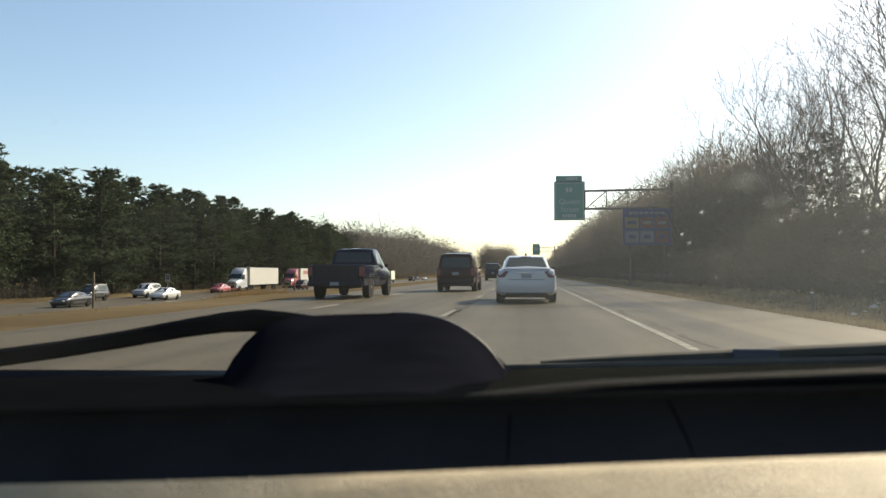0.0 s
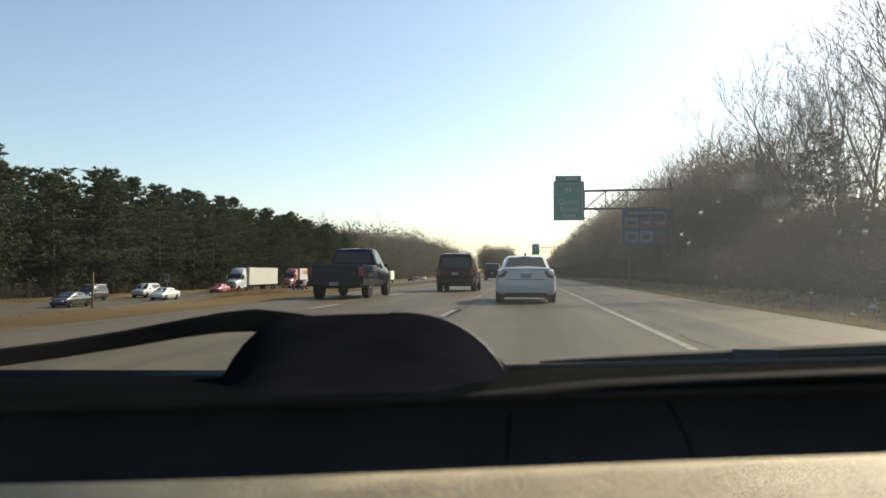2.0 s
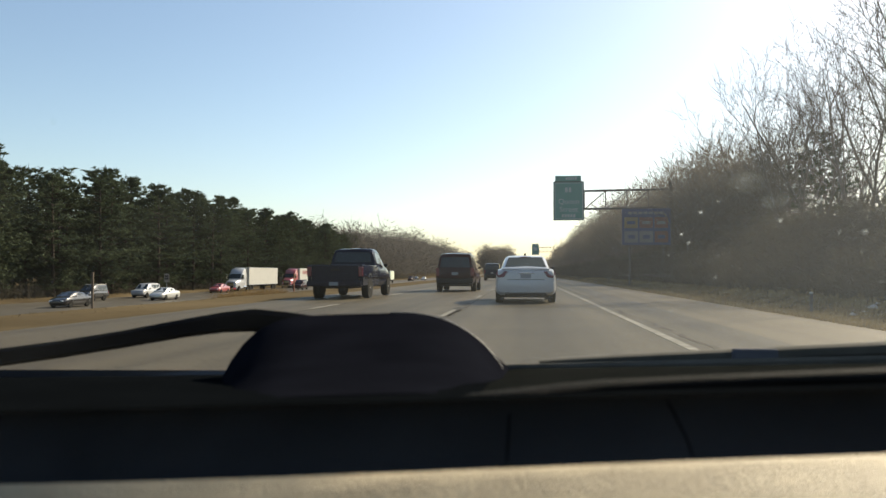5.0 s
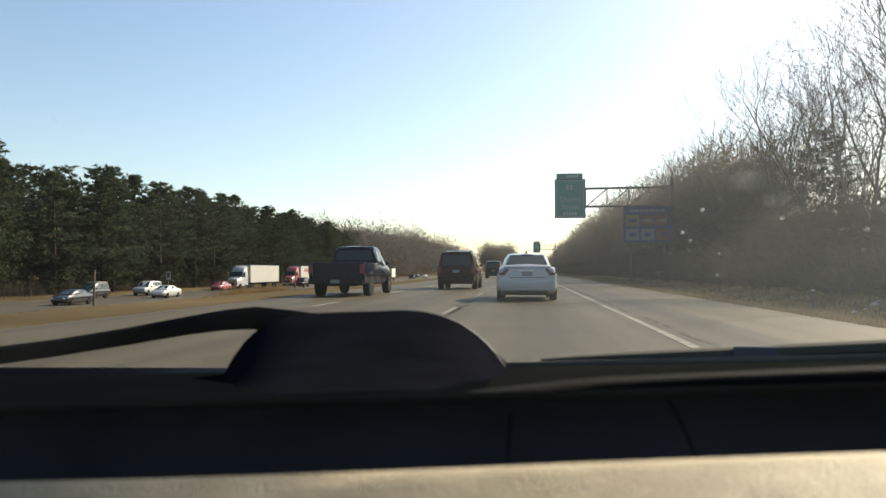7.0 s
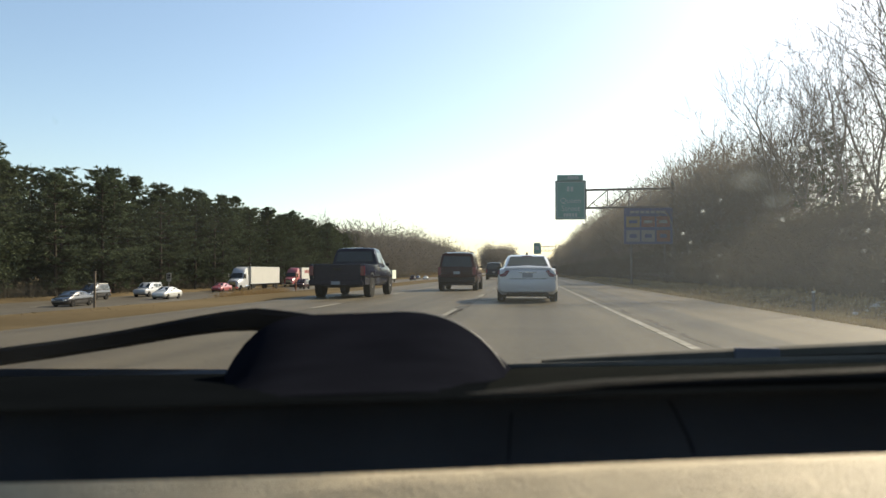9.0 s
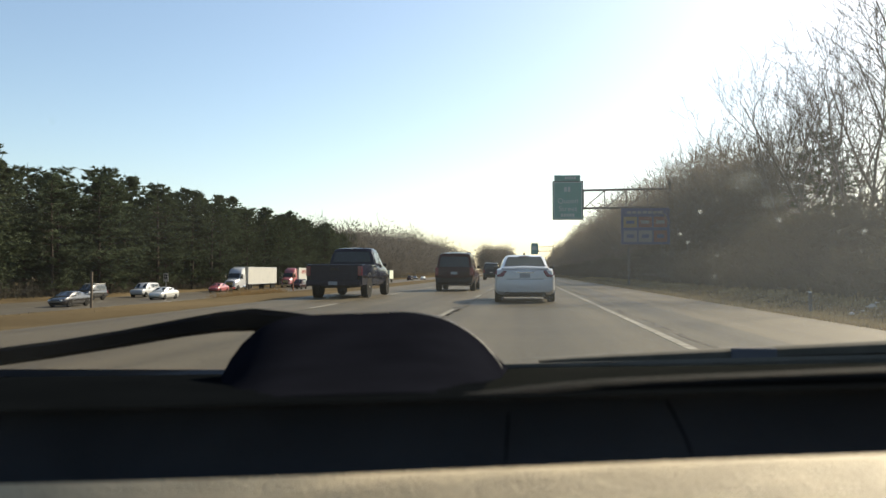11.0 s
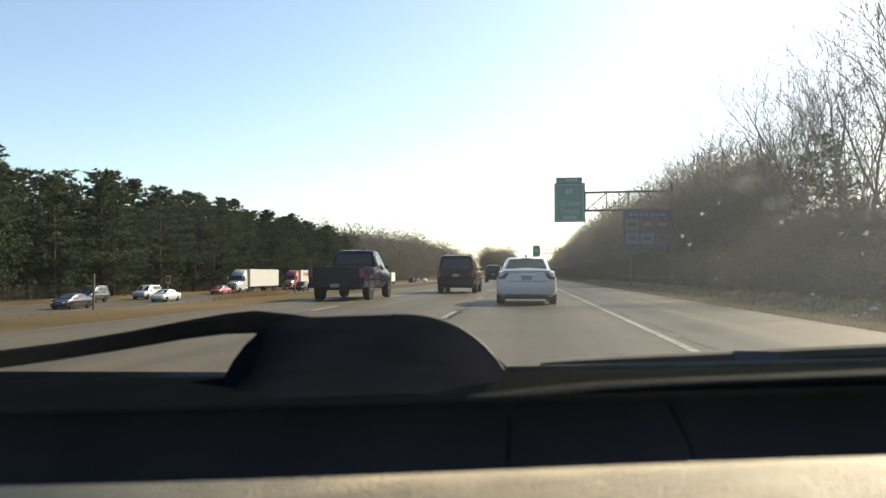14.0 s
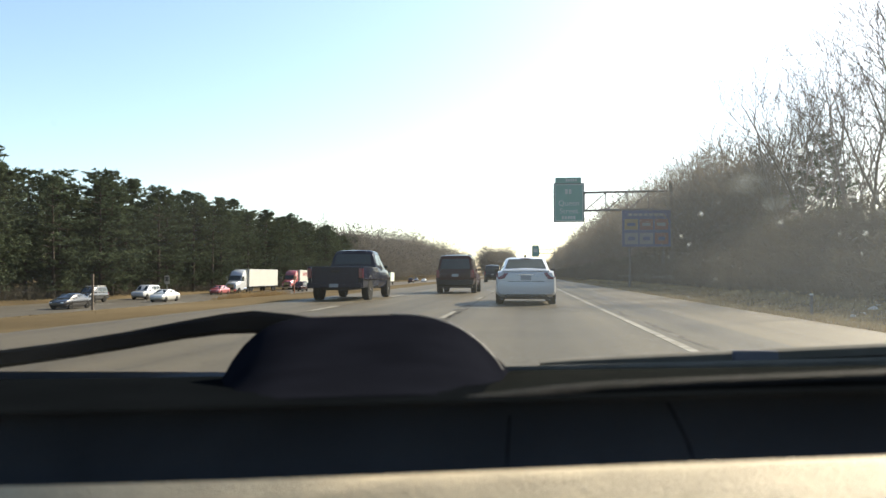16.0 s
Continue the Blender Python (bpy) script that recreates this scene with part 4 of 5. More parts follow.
rng = random.Random(31)
for _ in range(20):
    speck(rng.uniform(0.13, 0.43), rng.uniform(0.875, 1.06), rng.uniform(0.0007, 0.0017), rng.uniform(0.9, 1.8))
for px, pz, w, h in ((-0.3984, 1.048, 0.004, 0.005), (0.195, 1.000, 0.020, 0.016), (0.225, 0.985, 0.016, 0.012), (0.30, 1.075, 0.022, 0.006)):
    c, up = Vector(on_screen(px, pz)), Vector((0, -0.79, 0.61))
    bm = bmesh.new()
    bm.faces.new([bm.verts.new(c + Vector((w * math.cos(a) * rng.uniform(0.6, 1.1), 0, 0)) + up * (h * math.sin(a) * rng.uniform(0.6, 1.1))) for a in [6.28318 * i / 13 for i in range(13)]])
    part("smudge", bm, SMUDGE, glass, "faint greasy smudge").visible_shadow = False

shell = part("body", sheet([-0.80 + 0.1 * i for i in range(17)], lambda x: [(0.99, 0.775 + 0.02 * math.cos(x)), (1.2, 0.70), (1.5, 0.62), (1.75, 0.52), (1.82, 0.35)], 0.01), CAR_SHELL, own, "dark grey painted bonnet and shell", True)
part("roof", sheet([-0.72 + 0.09 * i for i in range(17)], lambda x: [(0.22 - 0.1 * (x / 0.74) ** 2, 1.36), (-0.2, 1.43 - 0.06 * x * x), (-1.2, 1.44 - 0.06 * x * x), (-2.1, 1.32 - 0.06 * x * x)], 0.03), HEADLINER, own)
for s in (1, -1):
    part("side_panel", box(*sorted((s * 0.80, s * 0.86)), -2.3, 1.7, 0.25, 0.70, 0.02), CAR_SHELL, own)
    part("windscreen_pillar", rod((s * 0.80, 0.90, 0.80), (s * 0.74, 0.10, 1.36), 0.035), HEADLINER, own)
    part("centre_pillar", box(*sorted((s * 0.76, s * 0.82)), -1.0, -0.85, 0.85, 1.4), HEADLINER, own)
    for y in (1.25, -1.55):
        wheel(own, s * 0.74, y, 0.31, 0.2)
part("rear_panel", box(-0.82, 0.82, -2.35, -2.25, 0.3, 1.32), CAR_SHELL, own)
part("seat_back", box(-0.72, 0.72, -1.05, -0.85, 0.35, 1.05, 0.05), HEADLINER, own)
part("floor_pan", box(-0.8, 0.8, -2.3, 1.7, 0.2, 0.27), BLACK_TRIM, own)


# ---- signs and posts ----
def gantry(x_sign, y, ground, size, label, words=True, post_x=12.6):
    """A cantilever sign bridge: post beside the shoulder, truss arm towards the lanes, panel at its end."""
    root = thing("overhead_sign", label, "road sign", "overhead signs")
    w, h, z0 = size
    xp = post_x
    part("post", rod((xp, y, ground - 0.3), (xp, y, z0 + h), 0.22, 0.16, 12), DARK_STEEL, root, "dark steel post")
    part("base_plate", rod((xp, y, ground - 0.2), (xp, y, ground + 0.35), 0.45, sides=12), STEEL, root)
    za, zb = z0 + h * 0.28, z0 + h * 0.76
    for z in (za, zb):
        part("chord", rod((x_sign - w / 2 + 0.2, y + 0.25, z), (xp, y + 0.25, z + 0.12), 0.10), DARK_STEEL, root)
    n = 4
    xs = [x_sign + w / 2 + 0.1 + (xp - x_sign - w / 2 - 0.1) * i / n for i in range(n + 1)]
    for i in range(n):
        part("vertical", rod((xs[i], y + 0.25, za), (xs[i], y + 0.25, zb), 0.05), DARK_STEEL, root)
        part("diagonal", rod((xs[i], y + 0.25, za), (xs[i + 1], y + 0.25, zb), 0.05), DARK_STEEL, root)
    panel = part("panel", box(x_sign - w / 2, x_sign + w / 2, y - 0.05, y + 0.05, z0, z0 + h, 0.02), GREEN_SIGN, root, "green sign face")
    tab = part("exit_tab", box(x_sign - w / 2 + 0.1, x_sign + w / 2 - 0.18, y - 0.05, y + 0.05, z0 + h + 0.07, z0 + h + 0.57, 0.02), GREEN_SIGN, root, "small green tab on top")
    for dx in (-0.7, 0.7):
        part("hanger", box(x_sign + dx * w / 2 - 0.04, x_sign + dx * w / 2 + 0.04, y + 0.05, y + 0.2, z0 + 0.2, z0 + h - 0.2), STEEL, root)
    yb = y - 0.055
    bars(tab, x_sign - 0.25, yb, z0 + h + 0.21, 1, 5, 0.14, 0.22, 0.06, SIGN_WHITE)
    if words:
        bars(panel, x_sign - 0.32, yb, z0 + h * 0.73, 1, 2, 0.22, 0.42, 0.1, SIGN_WHITE)
        text_part("Queen", 0.66, (x_sign, yb, z0 + h * 0.42), panel, SIGN_WHITE)
        text_part("Street", 0.66, (x_sign, yb, z0 + h * 0.21), panel, SIGN_WHITE)
        bars(panel, x_sign - 0.62, yb, z0 + h * 0.06, 1, 5, 0.18, 0.28, 0.07, SIGN_WHITE)
    else:
        bars(panel, x_sign - 0.8, yb, z0 + h * 0.7, 3, 5, 0.24, 0.4, 0.08, SIGN_WHITE)
    for xa, xb, z1, z2 in ((-0.06, w + 0.06, -0.06, 0.0), (-0.06, w + 0.06, h, h + 0.06), (-0.06, 0.0, 0.0, h), (w, w + 0.06, 0.0, h)):
        part("frame_edge", box(x_sign - w / 2 + xa, x_sign - w / 2 + xb, y - 0.06, y + 0.06, z0 + z1, z0 + z2), DARK_STEEL, panel)
    e = 0.05
    for xa, xb, z1, z2 in ((-w / 2 + e, w / 2 - e, e, 2 * e), (-w / 2 + e, w / 2 - e, h - 2 * e, h - e), (-w / 2 + e, -w / 2 + 2 * e, e, h - e), (w / 2 - 2 * e, w / 2 - e, e, h - e)):
        part("border", box(x_sign + xa, x_sign + xb, y - 0.056, y - 0.045, z0 + z1, z0 + z2), SIGN_WHITE, panel)
    return root


gantry(3.85, 70, 0.6, (2.55, 3.3, 5.55), "green overhead exit sign on a steel cantilever arm")
gantry(4.0, 300, -0.1, (2.6, 3.6, 7.6), "distant green overhead sign on a steel arm", False, 11.0)


def services_sign(x, y):
    # haze over the sign is put into these low-contrast colours
    hazed_white = mat("hazed_sign_white", (0.11, 0.11, 0.115), 0.6, 0, 0.1, 3)
    hazed_red = mat("hazed_sign_red", (0.11, 0.045, 0.04), 0.6, 0, 0.1, 3)
    root = thing("blue_services_sign", "blue roadside sign with red, white and yellow panels on posts", "road sign")
    g = ground_z(x, y)
    face = part("panel", box(x - 1.9, x + 1.9, y - 0.04, y + 0.04, 3.1, 6.0, 0.02), BLUE_SIGN, root, "blue sign face")
    for dx in (-1.3, 1.3):
        part("post", rod((x + dx, y + 0.12, g - 0.3), (x + dx, y + 0.12, 5.9), 0.08), DARK_STEEL, root)
    bars(face, x - 1.4, y - 0.05, 5.55, 1, 7, 0.3, 0.2, 0.1, hazed_white)
    for i, (ma, mb) in enumerate(((SIGN_YELLOW, hazed_white), (hazed_red, hazed_white), (hazed_red, hazed_red))):
        a = x - 1.7 + i * 1.17
        part("logo_panel", box(a, a + 1.05, y - 0.055, y - 0.03, 4.45, 5.3), ma, face)
        part("logo_panel", box(a, a + 1.05, y - 0.055, y - 0.03, 3.3, 4.2), mb, face)
        part("logo_mark", box(a + 0.2, a + 0.85, y - 0.062, y - 0.05, 4.75, 5.0), hazed_white if i else BLUE_SIGN, face)
        part("logo_mark", box(a + 0.25, a + 0.8, y - 0.062, y - 0.05, 3.6, 3.9), BLUE_SIGN, face)
    return root


services_sign(9.6, 64)


def guard_rail(x, y0, y1):
    """A steel beam of folded section on short posts."""
    root = thing("guard_rail", "weathered steel guard rail on short posts in the verge", "guard rail")
    n = int((y1 - y0) / 1.9)
    for i in range(n + 1):
        y = y0 + (y1 - y0) * i / n
        g = ground_z(x, y)
        part("post", box(x + 0.05, x + 0.17, y - 0.08, y + 0.08, g - 0.3, g + 0.72), WOOD, root, "wooden post" if i == 0 else "")
    g = ground_z(x, (y0 + y1) / 2)
    prof = [(0.05, 0.42), (-0.03, 0.46), (-0.03, 0.52), (0.03, 0.56), (-0.03, 0.60), (-0.03, 0.66), (0.05, 0.70), (0.045, 0.70), (0.035, 0.56), (0.045, 0.42)]
    bm = bmesh.new()
    ends = [[bm.verts.new((x + a, y, g + b)) for a, b in prof] for y in (y0 - 0.3, y1 + 0.3)]
    for i in range(len(prof)):
        j = (i + 1) % len(prof)
        bm.faces.new((ends[0][i], ends[0][j], ends[1][j], ends[1][i]))
    bm.faces.new(ends[0]), bm.faces.new(ends[1][::-1])
    part("beam", bm, DARK_STEEL, root, "folded steel beam")


guard_rail(9.9, 54, 86)


def small_sign(x, y):
    root = thing("speed_sign", "small white rectangular road sign on a steel post", "road sign")
    g = ground_z(x, y)
    part("post", rod((x, y, g - 0.2), (x, y, g + 3.1), 0.05), STEEL, root)
    face = part("panel", box(x - 0.4, x + 0.4, y - 0.03, y + 0.01, g + 1.7, g + 3.0, 0.01), TRAILER, root, "white sign face")
    bars(face, x - 0.25, y - 0.035, g + 2.5, 2, 2, 0.2, 0.3, 0.08, BLACK_TRIM)


small_sign(-55.5, 118)


def marker_post(x, y, h, material, label):
    root = thing("marker_post", label, "post", "marker posts")
    g = ground_z(x, y)
    part("post", box(x - 0.035, x + 0.035, y - 0.03, y + 0.03, g - 0.2, g + h, 0.01), material, root)
    part("cap", box(x - 0.04, x + 0.04, y - 0.035, y + 0.035, g + h, g + h + 0.04, 0.01), SIGN_WHITE if h < 0.8 else material, root)


marker_post(-15.2, 26.5, 1.25, WOOD, "dark wooden marker post in dead grass")
marker_post(-15.5, 52, 1.2, ORANGE_BROWN, "rusty marker post in the grassy median")
marker_post(7.6, 22, 0.55, DARK_STEEL, "short dark reflector post beside the shoulder")
marker_post(7.7, 74, 0.55, DARK_STEEL, "short dark reflector post in the verge")


def scrap(x, y, size, seed):
    """A crumpled pale scrap lying in the verge."""
    rng = random.Random(seed)
    bm = bmesh.new()
    bmesh.ops.create_icosphere(bm, subdivisions=1, radius=size)
    for v in bm.verts:
        v.co = (v.co.x * rng.uniform(0.7, 2.2), v.co.y * rng.uniform(0.6, 1.2), (v.co.z + size) * rng.uniform(0.25, 0.6))
    root = thing("litter", "pale crumpled litter lying on dead grass", "litter", "litter in the verge")
    part("scrap", bm, TRAILER, root)
    root.location = (x, y, ground_z(x, y) - 0.005)


for k, (x, y, size) in enumerate(((8.1, 20.6, 0.07), (8.5, 20.9, 0.05), (8.9, 21.3, 0.09), (7.7, 19.9, 0.045), (9.3, 22.0, 0.06), (6.9, 33.0, 0.06))):
    scrap(x, y, size, 70 + k)


# ---- trees ----
def bare_tree_mesh(seed, h, kids, flare=1.0, stems=1):
    """A leafless tree: trunk, limbs, branches and twigs, as (wood, twig) meshes."""
    rng = random.Random(seed)
    wood, twigs = ([], []), ([], [])

    def branch(p, d, length, r, level):
        vs, fs = wood if level < 2 else twigs
        segs, sides = ((6, 6), (4, 5), (2, 3), (1, 3))[min(level, 3)]
        pts, rows = [p], []
        q = p
        for i in range(segs + 1):
            rr = max(r * (1 - 0.8 * i / segs), 0.006)
            a, b = d.orthogonal().normalized(), None
            b = d.cross(a)
            rows.append(len(vs))
            for k in range(sides):
                t = 6.28318 * k / sides
                vs.append(q + a * (rr * math.cos(t)) + b * (rr * math.sin(t)))
            if i < segs:
                q = q + d * (length / segs)
                pts.append(q)
                bend = Vector((rng.gauss(0, 1), rng.gauss(0, 1), rng.gauss(0.35, 0.5))) * (0.05 if level == 0 else 0.13)
                d = (d + bend).normalized()
        for s0, s1 in zip(rows, rows[1:]):
            for k in range(sides):
                fs.append((s0 + k, s0 + (k + 1) % sides, s1 + (k + 1) % sides, s1 + k))
        if level + 1 >= len(kids) + 1:
            return
        n = kids[level]
        for j in range(n):
            u = (0.30 if level == 0 else 0.22) + (0.70 if level == 0 else 0.78) * (j + rng.random() * 0.8) / n
            f = min(u, 0.98) * segs
            i = min(int(f), segs - 1)
            base = pts[i].lerp(pts[i + 1], f - i)
            ax = (pts[i + 1] - pts[i]).normalized()
            side = ax.orthogonal().normalized()
            side.rotate(Matrix.Rotation(2.4 * j + rng.random() * 1.6, 3, ax))
            ang = rng.uniform(0.45, 0.85) * flare
            nd = (ax * math.cos(ang) + side * math.sin(ang) + Vector((0, 0, 0.12))).normalized()
            branch(base, nd, length * rng.uniform(0.36, 0.58) * (1.15 - 0.5 * u if level == 0 else 1), max(r * (1 - 0.75 * u) * 0.58, 0.022 if level == 0 else 0.012), level + 1)

    for j in range(stems):
        a = 6.28318 * (j + rng.random() * 0.7) / stems
        out = rng.uniform(0.14, 0.5) if stems > 1 else 0.06
        branch(Vector((0.2 * out * math.cos(a), 0.2 * out * math.sin(a), -0.4)), Vector((out * math.cos(a), out * math.sin(a), 1)).normalized(),
               h * rng.uniform(0.74, 0.96), (0.011 * h + 0.03) * (1 if stems == 1 else 0.75), 0)
    return mesh_of("trunk", *wood, BARK, True), mesh_of("crown", *twigs, TWIG)


def pine_mesh(seed, h, spread, dense=1.0, low=0.12):
    """An evergreen: tapered trunk and whorls of limbs that carry tufts of needles."""
    rng = random.Random(seed)
    wv, wf, nv, nf = [], [], [], []

    def stick(a, b, r0, r1, sides=4):
        d = (b - a).normalized()
        s = d.orthogonal().normalized()
        t = d.cross(s)
        k0 = len(wv)
        for p, r in ((a, r0), (b, r1)):
            for k in range(sides):
                wv.append(p + s * (r * math.cos(6.28318 * k / sides)) + t * (r * math.sin(6.28318 * k / sides)))
        for k in range(sides):
            wf.append((k0 + k, k0 + (k + 1) % sides, k0 + sides + (k + 1) % sides, k0 + sides + k))

    top = Vector((rng.gauss(0, 0.02) * h, rng.gauss(0, 0.02) * h, h))
    stick(Vector((0, 0, -0.4)), top, 0.016 * h, 0.02, 7)
    z = low * h
    while z < h * 0.985:
        u = (z - low * h) / (h * (1 - low))
        reach = spread * (1.0 - u ** 3.2) * (0.6 + 0.4 * min(1, u * 5)) * rng.uniform(0.75, 1.15) + 0.5
        for j in range(rng.randint(6, 8)):
            a = rng.uniform(0, 6.28318)
            ln = reach * rng.uniform(0.55, 1.15)
            base = Vector((0, 0, 0)).lerp(top, z / h)
            tip = base + Vector((math.cos(a) * ln, math.sin(a) * ln, ln * rng.uniform(0.0, 0.42)))
            stick(base, tip, 0.035, 0.01, 3)
            n = max(4, int(ln * 1.6 * dense))
            for c in range(n):
                p = base.lerp(tip, 0.35 + 0.68 * (c + rng.random()) / n) + Vector((rng.gauss(0, 0.18), rng.gauss(0, 0.18), rng.gauss(0.05, 0.12)))
                for _ in range(13):
                    d = Vector((rng.gauss(0, 1), rng.gauss(0, 1), rng.gauss(0.2, 0.5))).normalized()
                    s = d.orthogonal().normalized()
                    s.rotate(Matrix.Rotation(rng.uniform(0, 3.14), 3, d))
                    L, W = rng.uniform(0.28, 0.58), rng.uniform(0.055, 0.10)
                    k = len(nv)
                    nv.extend((p - s * W, p + s * W, p + d * L))
                    nf.append((k, k + 1, k + 2))
        z += h * 0.045 * rng.uniform(0.8, 1.25)
    return mesh_of("trunk", wv, wf, PINE_BARK, True), mesh_of("crown", nv, nf, NEEDLE)


def tree_kind(name, meshes, label, category, group):
    root = thing(name, label, category, group)
    for nm, me in zip(("trunk", "crown"), meshes):
        ob = new(nm, me)
        ob.parent = root
    return root


def plant(root, x, y, scale, used):
    x += bend(min(y, 1500))
    m = pose(x, y, ground_z(x, y), 0, 0, random.uniform(0, 360)) @ Matrix.Scale(scale, 4)
    if root.name not in used:
        used.add(root.name)
        root.matrix_world = m
        return root
    t = copy_thing(root, pose(0, 0, 0))
    t.matrix_basis = m
    return t


random.seed(5)
used = set()
BARE = [tree_kind("bare_tree", bare_tree_mesh(20 + i, 12.5, (9, 6, 5), 0.86 + 0.06 * i, 2 + i % 2), "leafless grey-brown tree with several stems at the wood's edge", "tree", "leafless roadside trees") for i in range(4)]
SLIM = [tree_kind("bare_tree", bare_tree_mesh(40 + i, 12.0, (10, 6, 4), 0.75), "slender leafless tree in the roadside wood", "tree", "slender woodland trees") for i in range(3)]
PINE = [tree_kind("pine_tree", pine_mesh(60 + i, 15.0, 3.6 + 0.4 * i, 1.0, 0.05), "dark green pine beside the far carriageway", "tree", "pines along the highway") for i in range(4)]

for row, (xr, y0, y1, step) in enumerate(((-60, 72, 278, 3.9), (-66, 78, 290, 4.6))):
    y = y0
    while y < y1:
        plant(random.choice(PINE), xr + random.uniform(-2.5, 2.5), y + random.uniform(-1, 1), random.uniform(1.0, 1.24) * (1 - 0.1 * smooth01(230, 290, y)) * (1.0 + 0.08 * row), used)
        y += step * random.uniform(0.8, 1.25)
for y in range(90, 430, 17):
    plant(random.choice(SLIM), -83 + random.uniform(-4, 4), y + random.uniform(-5, 5), random.uniform(1.25, 1.55), used)

# tall leafless trees over the brush, then the lower edge of the wood further on
for k, (x, y, s) in enumerate(((18.5, 34, 0.95), (21.0, 40, 1.2), (19.5, 48, 1.08), (23.5, 52, 1.18), (20.8, 58, 1.1), (22.0, 45, 1.08), (18.6, 57, 1.02), (19.6, 67, 1.14), (17.6, 67, 0.74), (25.0, 66, 1.1), (20.0, 76, 0.8), (27.0, 84, 1.0))):
    plant(BARE[k % 4], x, y, s, used)
y = 64.0
while y < 330:
    plant(random.choice(SLIM), random.uniform(14.0, 19.0), y, random.uniform(0.62, 0.92), used)
    y += random.uniform(3.6, 6.5)
for k in range(26):
    plant(random.choice(SLIM), random.uniform(22, 34), random.uniform(58, 150), random.uniform(0.6, 0.85), used)
for x, y, s in ((22.5, 63, 0.62), (20, 92, 0.66), (18.5, 150, 0.6)):
    plant(PINE[int(y) % 4], x, y, s, used)
for k in range(70):
    y = random.uniform(330, 760)
    plant(random.choice(SLIM), 13 + random.uniform(1, 16) if k % 2 else -random.uniform(57, 90), y, random.uniform(0.5, 0.7) if k % 2 else random.uniform(0.85, 1.25), used)


def thicket(name, label, count, place, h0, h1, material, seed, lean=0.35):
    """Undergrowth: forked stems of thin tapered blades, as one mass."""
    rng = np.random.default_rng(seed)
    vs, fs = [], []
    for _ in range(count):
        x, y = place(rng)
        x += bend(y)
        p = Vector((x, y, ground_z(x, y) - 0.1))
        h = rng.uniform(h0, h1)
        for s in range(3):
            d = Vector((rng.normal(0, lean), rng.normal(0, lean), 1)).normalized()
            L, W = h * rng.uniform(0.5, 1.0), 0.010 + 0.004 * h
            a = Vector((rng.normal(), rng.normal(), 0)).normalized() * W
            q = p + d * (L * 0.5) + Vector((rng.normal(0, 0.07), rng.normal(0, 0.07), 0)) * h
            e = q + d * (L * 0.5) + Vector((rng.normal(0, 0.13), rng.normal(0, 0.13), 0)) * h
            k = len(vs)
            vs.extend((p - a, p + a, q + a * 0.7, q - a * 0.7, e))
            fs.extend(((k, k + 1, k + 2, k + 3), (k + 3, k + 2, k + 4)))
            for t in range(9):
                u = rng.uniform(0.25, 1.0)
                b = p.lerp(q, u * 2) if u < 0.5 else q.lerp(e, u * 2 - 1)
                g = Vector((rng.normal(0, 0.8), rng.normal(0, 0.8), rng.normal(0.35, 0.5))) * rng.uniform(0.25, 0.6)
                w = Vector((rng.normal(), rng.normal(), rng.normal())).normalized() * rng.uniform(0.012, 0.03)
                k = len(vs)
                vs.extend((b - w, b + w, b + g))
                fs.append((k, k + 1, k + 2))
    return tagged(new(name, mesh_of(name, vs, fs, material)), label, "undergrowth", kind="stuff")


def right_bank(rng):
    y = 16 + 300 * rng.random() ** 1.7
    return 9.6 + 7.5 * rng.random() ** 1.1, y


def left_bank(rng):
    return -57 - 8 * rng.random(), 75 + 330 * rng.random() ** 1.3


thicket("brush", "dense leafless brown roadside brush", 8800, right_bank, 0.9, 3.0, DARK_TWIG, 3)
thicket("low_brush", "dark undergrowth below the pines", 2400, left_bank, 0.8, 3.4, DARK_TWIG, 4)


def far_wood(name, label, count, place, h0, h1, material, seed, blades=72, thin=(0.008, 0.016), rise=0.5):
    """Distant woodland: ragged crowns of many small sprays."""
    rng = np.random.default_rng(seed)
    vs, fs = [], []
    for _ in range(count):
        x, y = place(rng)
        x += bend(y)
        z = ground_z(x, y)
        h = rng.uniform(h0, h1) * (1 + 0.3 * noise.noise((x * 0.05, y * 0.06, 3.0)))
        for _ in range(blades):
            d = Vector((rng.normal(), rng.normal(), rng.normal())).normalized() * rng.random() ** 0.4
            p = Vector((x + d.x * 0.27 * h, y + d.y * 0.27 * h, z + h * (0.52 + 0.46 * d.z)))
            e = p + (Vector((d.x, d.y, rise)) + Vector((rng.normal(), rng.normal(), rng.normal())) * 0.5) * (h * rng.uniform(0.05, 0.11))
            w = Vector((rng.normal(), rng.normal(), rng.normal())).normalized() * (h * (rng.uniform(0.004, 0.009) if material is WOOD_MASS else rng.uniform(*thin)))
            k = len(vs)
            vs.extend((p - w, p + w, e))
            fs.append((k, k + 1, k + 2))
    return tagged(new(name, mesh_of(name, vs, fs, material)), label, "woodland", kind="stuff")


def wood_left(rng):
    y = rng.uniform(380, 1000)
    return -rng.uniform(56, 420), y


def wood_side(rng):
    """The leafless wood that follows the pines along the far carriageway."""
    y = rng.uniform(262, 400)
    return -58 - 34 * rng.random() ** 1.3, y


def wood_turn(rng):
    return -58 - 60 * rng.random() ** 1.2, rng.uniform(385, 1050)


def wood_pine(rng):
    return -rng.uniform(68, 80), rng.uniform(70, 285)


def wood_right(rng):
    y = rng.uniform(40, 900)
    return rng.uniform(22, 60), y


def wood_edge(rng):
    """Shrubs and saplings under the roadside trees."""
    return 12.0 + 10 * rng.random(), 62 + 300 * rng.random() ** 1.2


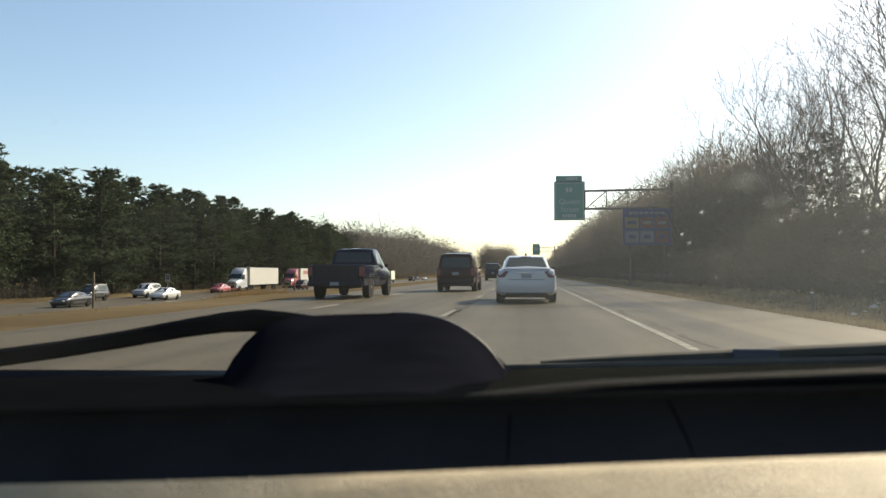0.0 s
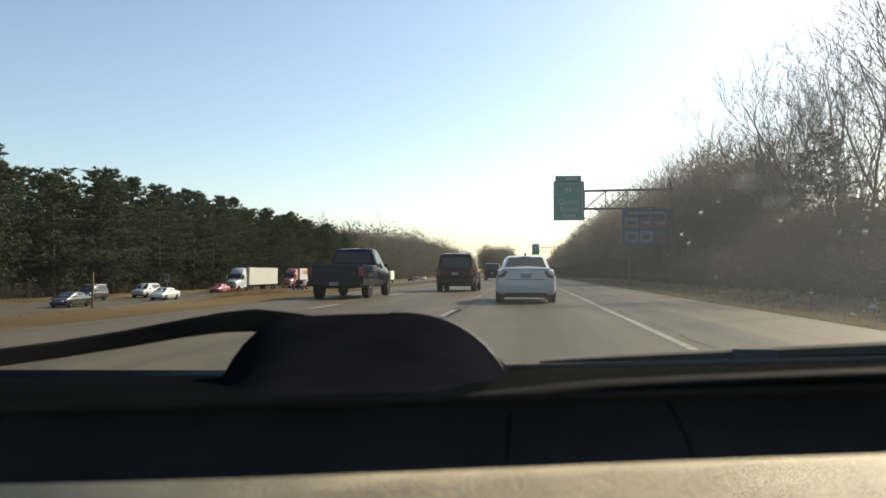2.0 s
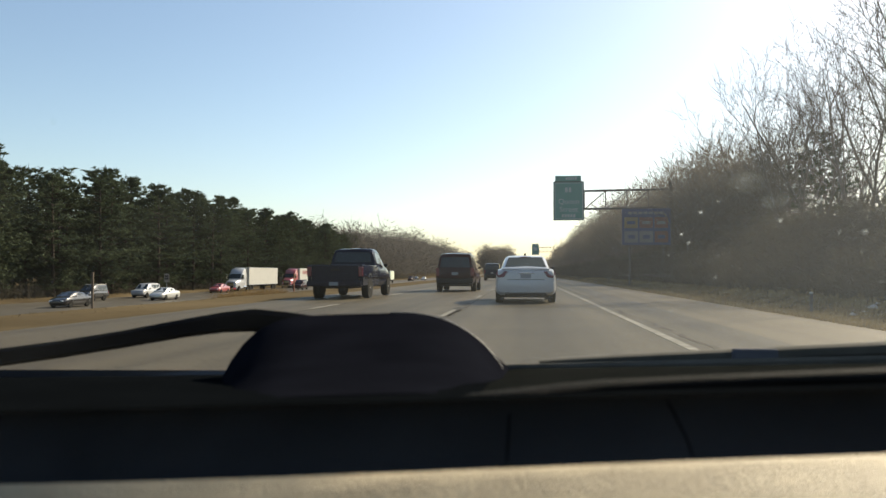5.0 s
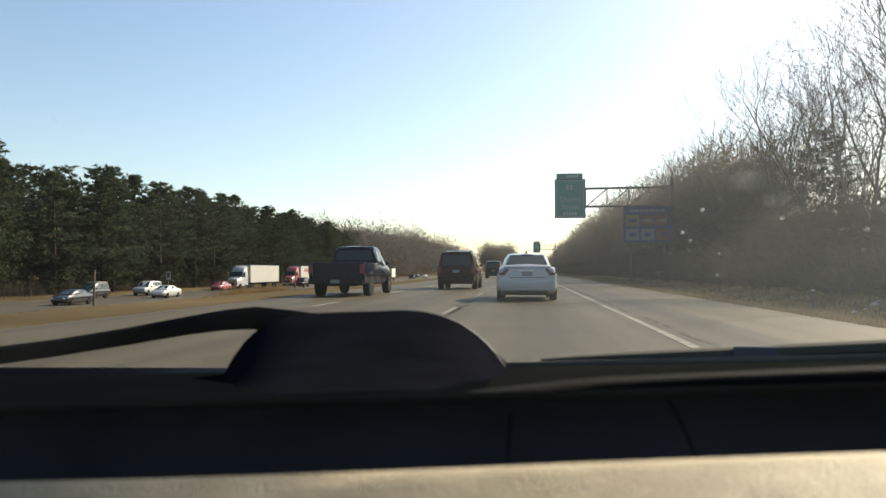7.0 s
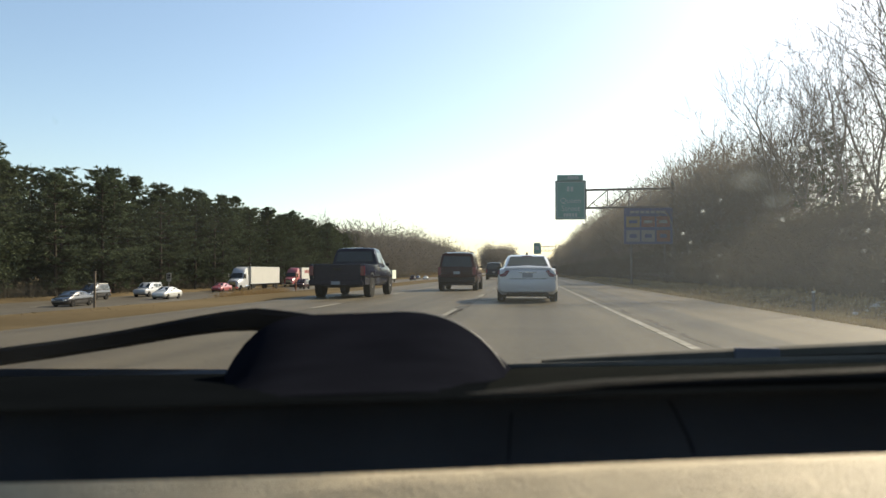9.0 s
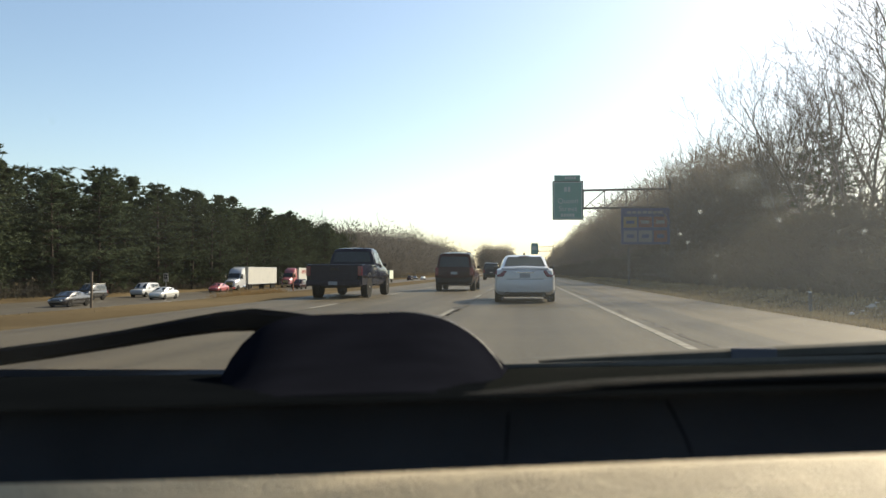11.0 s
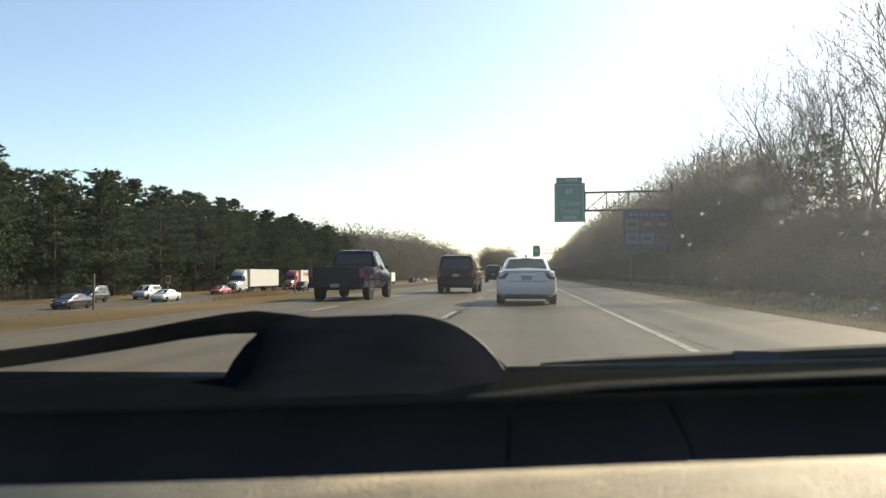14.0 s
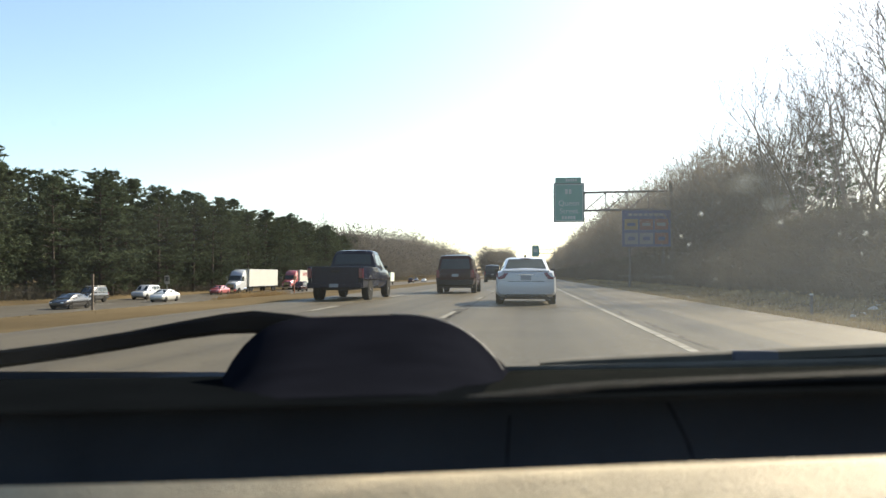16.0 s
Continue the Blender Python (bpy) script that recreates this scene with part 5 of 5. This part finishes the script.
def wood_bend(rng):
    """The wood between the carriageways where they part."""
    return rng.uniform(-24, -8), rng.uniform(430, 620)


def wood_ahead(rng):
    return 22 + 88 * rng.random() ** 1.5, rng.uniform(450, 1300)


far_wood("far_wood", "brown leafless wood on the low hill", 1300, wood_left, 15, 23, WOOD_MASS, 7)
far_wood("side_wood", "brown leafless wood beyond the pines", 900, wood_side, 12, 19.5, WOOD_MASS, 17, 110)
far_wood("turn_wood", "tall brown leafless wood along the far carriageway", 1700, wood_turn, 19, 31, WOOD_MASS, 18, 90)
far_wood("pine_wood", "dark green pine wood behind the front pines", 1400, wood_pine, 10, 15.5, NEEDLE, 14, 70)
far_wood("right_wood", "brown leafless wood behind the roadside trees", 1250, wood_right, 4.5, 8.5, WOOD_MASS, 8)
far_wood("shrub_wood", "dense brown leafless shrubs below the roadside trees", 1600, wood_edge, 5.6, 10.2, SHRUB_TWIG, 19, 230, (0.0026, 0.0052), 0.75)
far_wood("median_wood", "leafless trees far ahead in the median", 520, wood_bend, 12, 19, WOOD_MASS, 9, 110)
far_wood("bend_wood", "brown leafless wood where the highway bends away", 1200, wood_ahead, 9, 15, WOOD_MASS, 10)


# ---- grasses ----
def tufts(name, label, count, place, h0, h1, material, seed, wide=0.02):
    rng = np.random.default_rng(seed)
    vs, fs = [], []
    for _ in range(count):
        x, y = place(rng)
        z = ground_z(x, y)
        h = rng.uniform(h0, h1)
        for _ in range(4):
            b = Vector((x + rng.normal(0, 0.08), y + rng.normal(0, 0.08), z - 0.03))
            w = Vector((rng.normal(), rng.normal(), 0)).normalized() * wide
            k = len(vs)
            vs.extend((b - w, b + w, b + Vector((rng.normal(0, 0.3) * h, rng.normal(0, 0.3) * h, h))))
            fs.append((k, k + 1, k + 2))
    return tagged(new(name, mesh_of(name, vs, fs, material)), label, "grass", kind="stuff")


def median(rng):
    y = 8 + 120 * rng.random() ** 1.6
    return -8.3 - 28 * rng.random() ** 1.2, y


def verge(rng):
    y = 9 + 110 * rng.random() ** 1.6
    return 5.8 + 6 * rng.random(), y


def reed_bed(rng):
    a, r = rng.uniform(0, 6.28), rng.random() ** 0.5
    return -31 + 2.2 * r * math.cos(a) + rng.normal(0, 0.5), 88 + 9 * r * math.sin(a) + rng.normal(0, 1.5)


tufts("median_grass", "mown dead tan grass in the median", 12000, median, 0.02, 0.045, STRAW, 11, 0.016)
tufts("verge_grass", "dead grass and leaves along the shoulder", 15000, verge, 0.04, 0.2, PALE_STRAW, 12, 0.015)
tufts("reeds", "tall dry golden reeds in the median", 1500, reed_bed, 0.5, 1.3, REED, 13, 0.02)
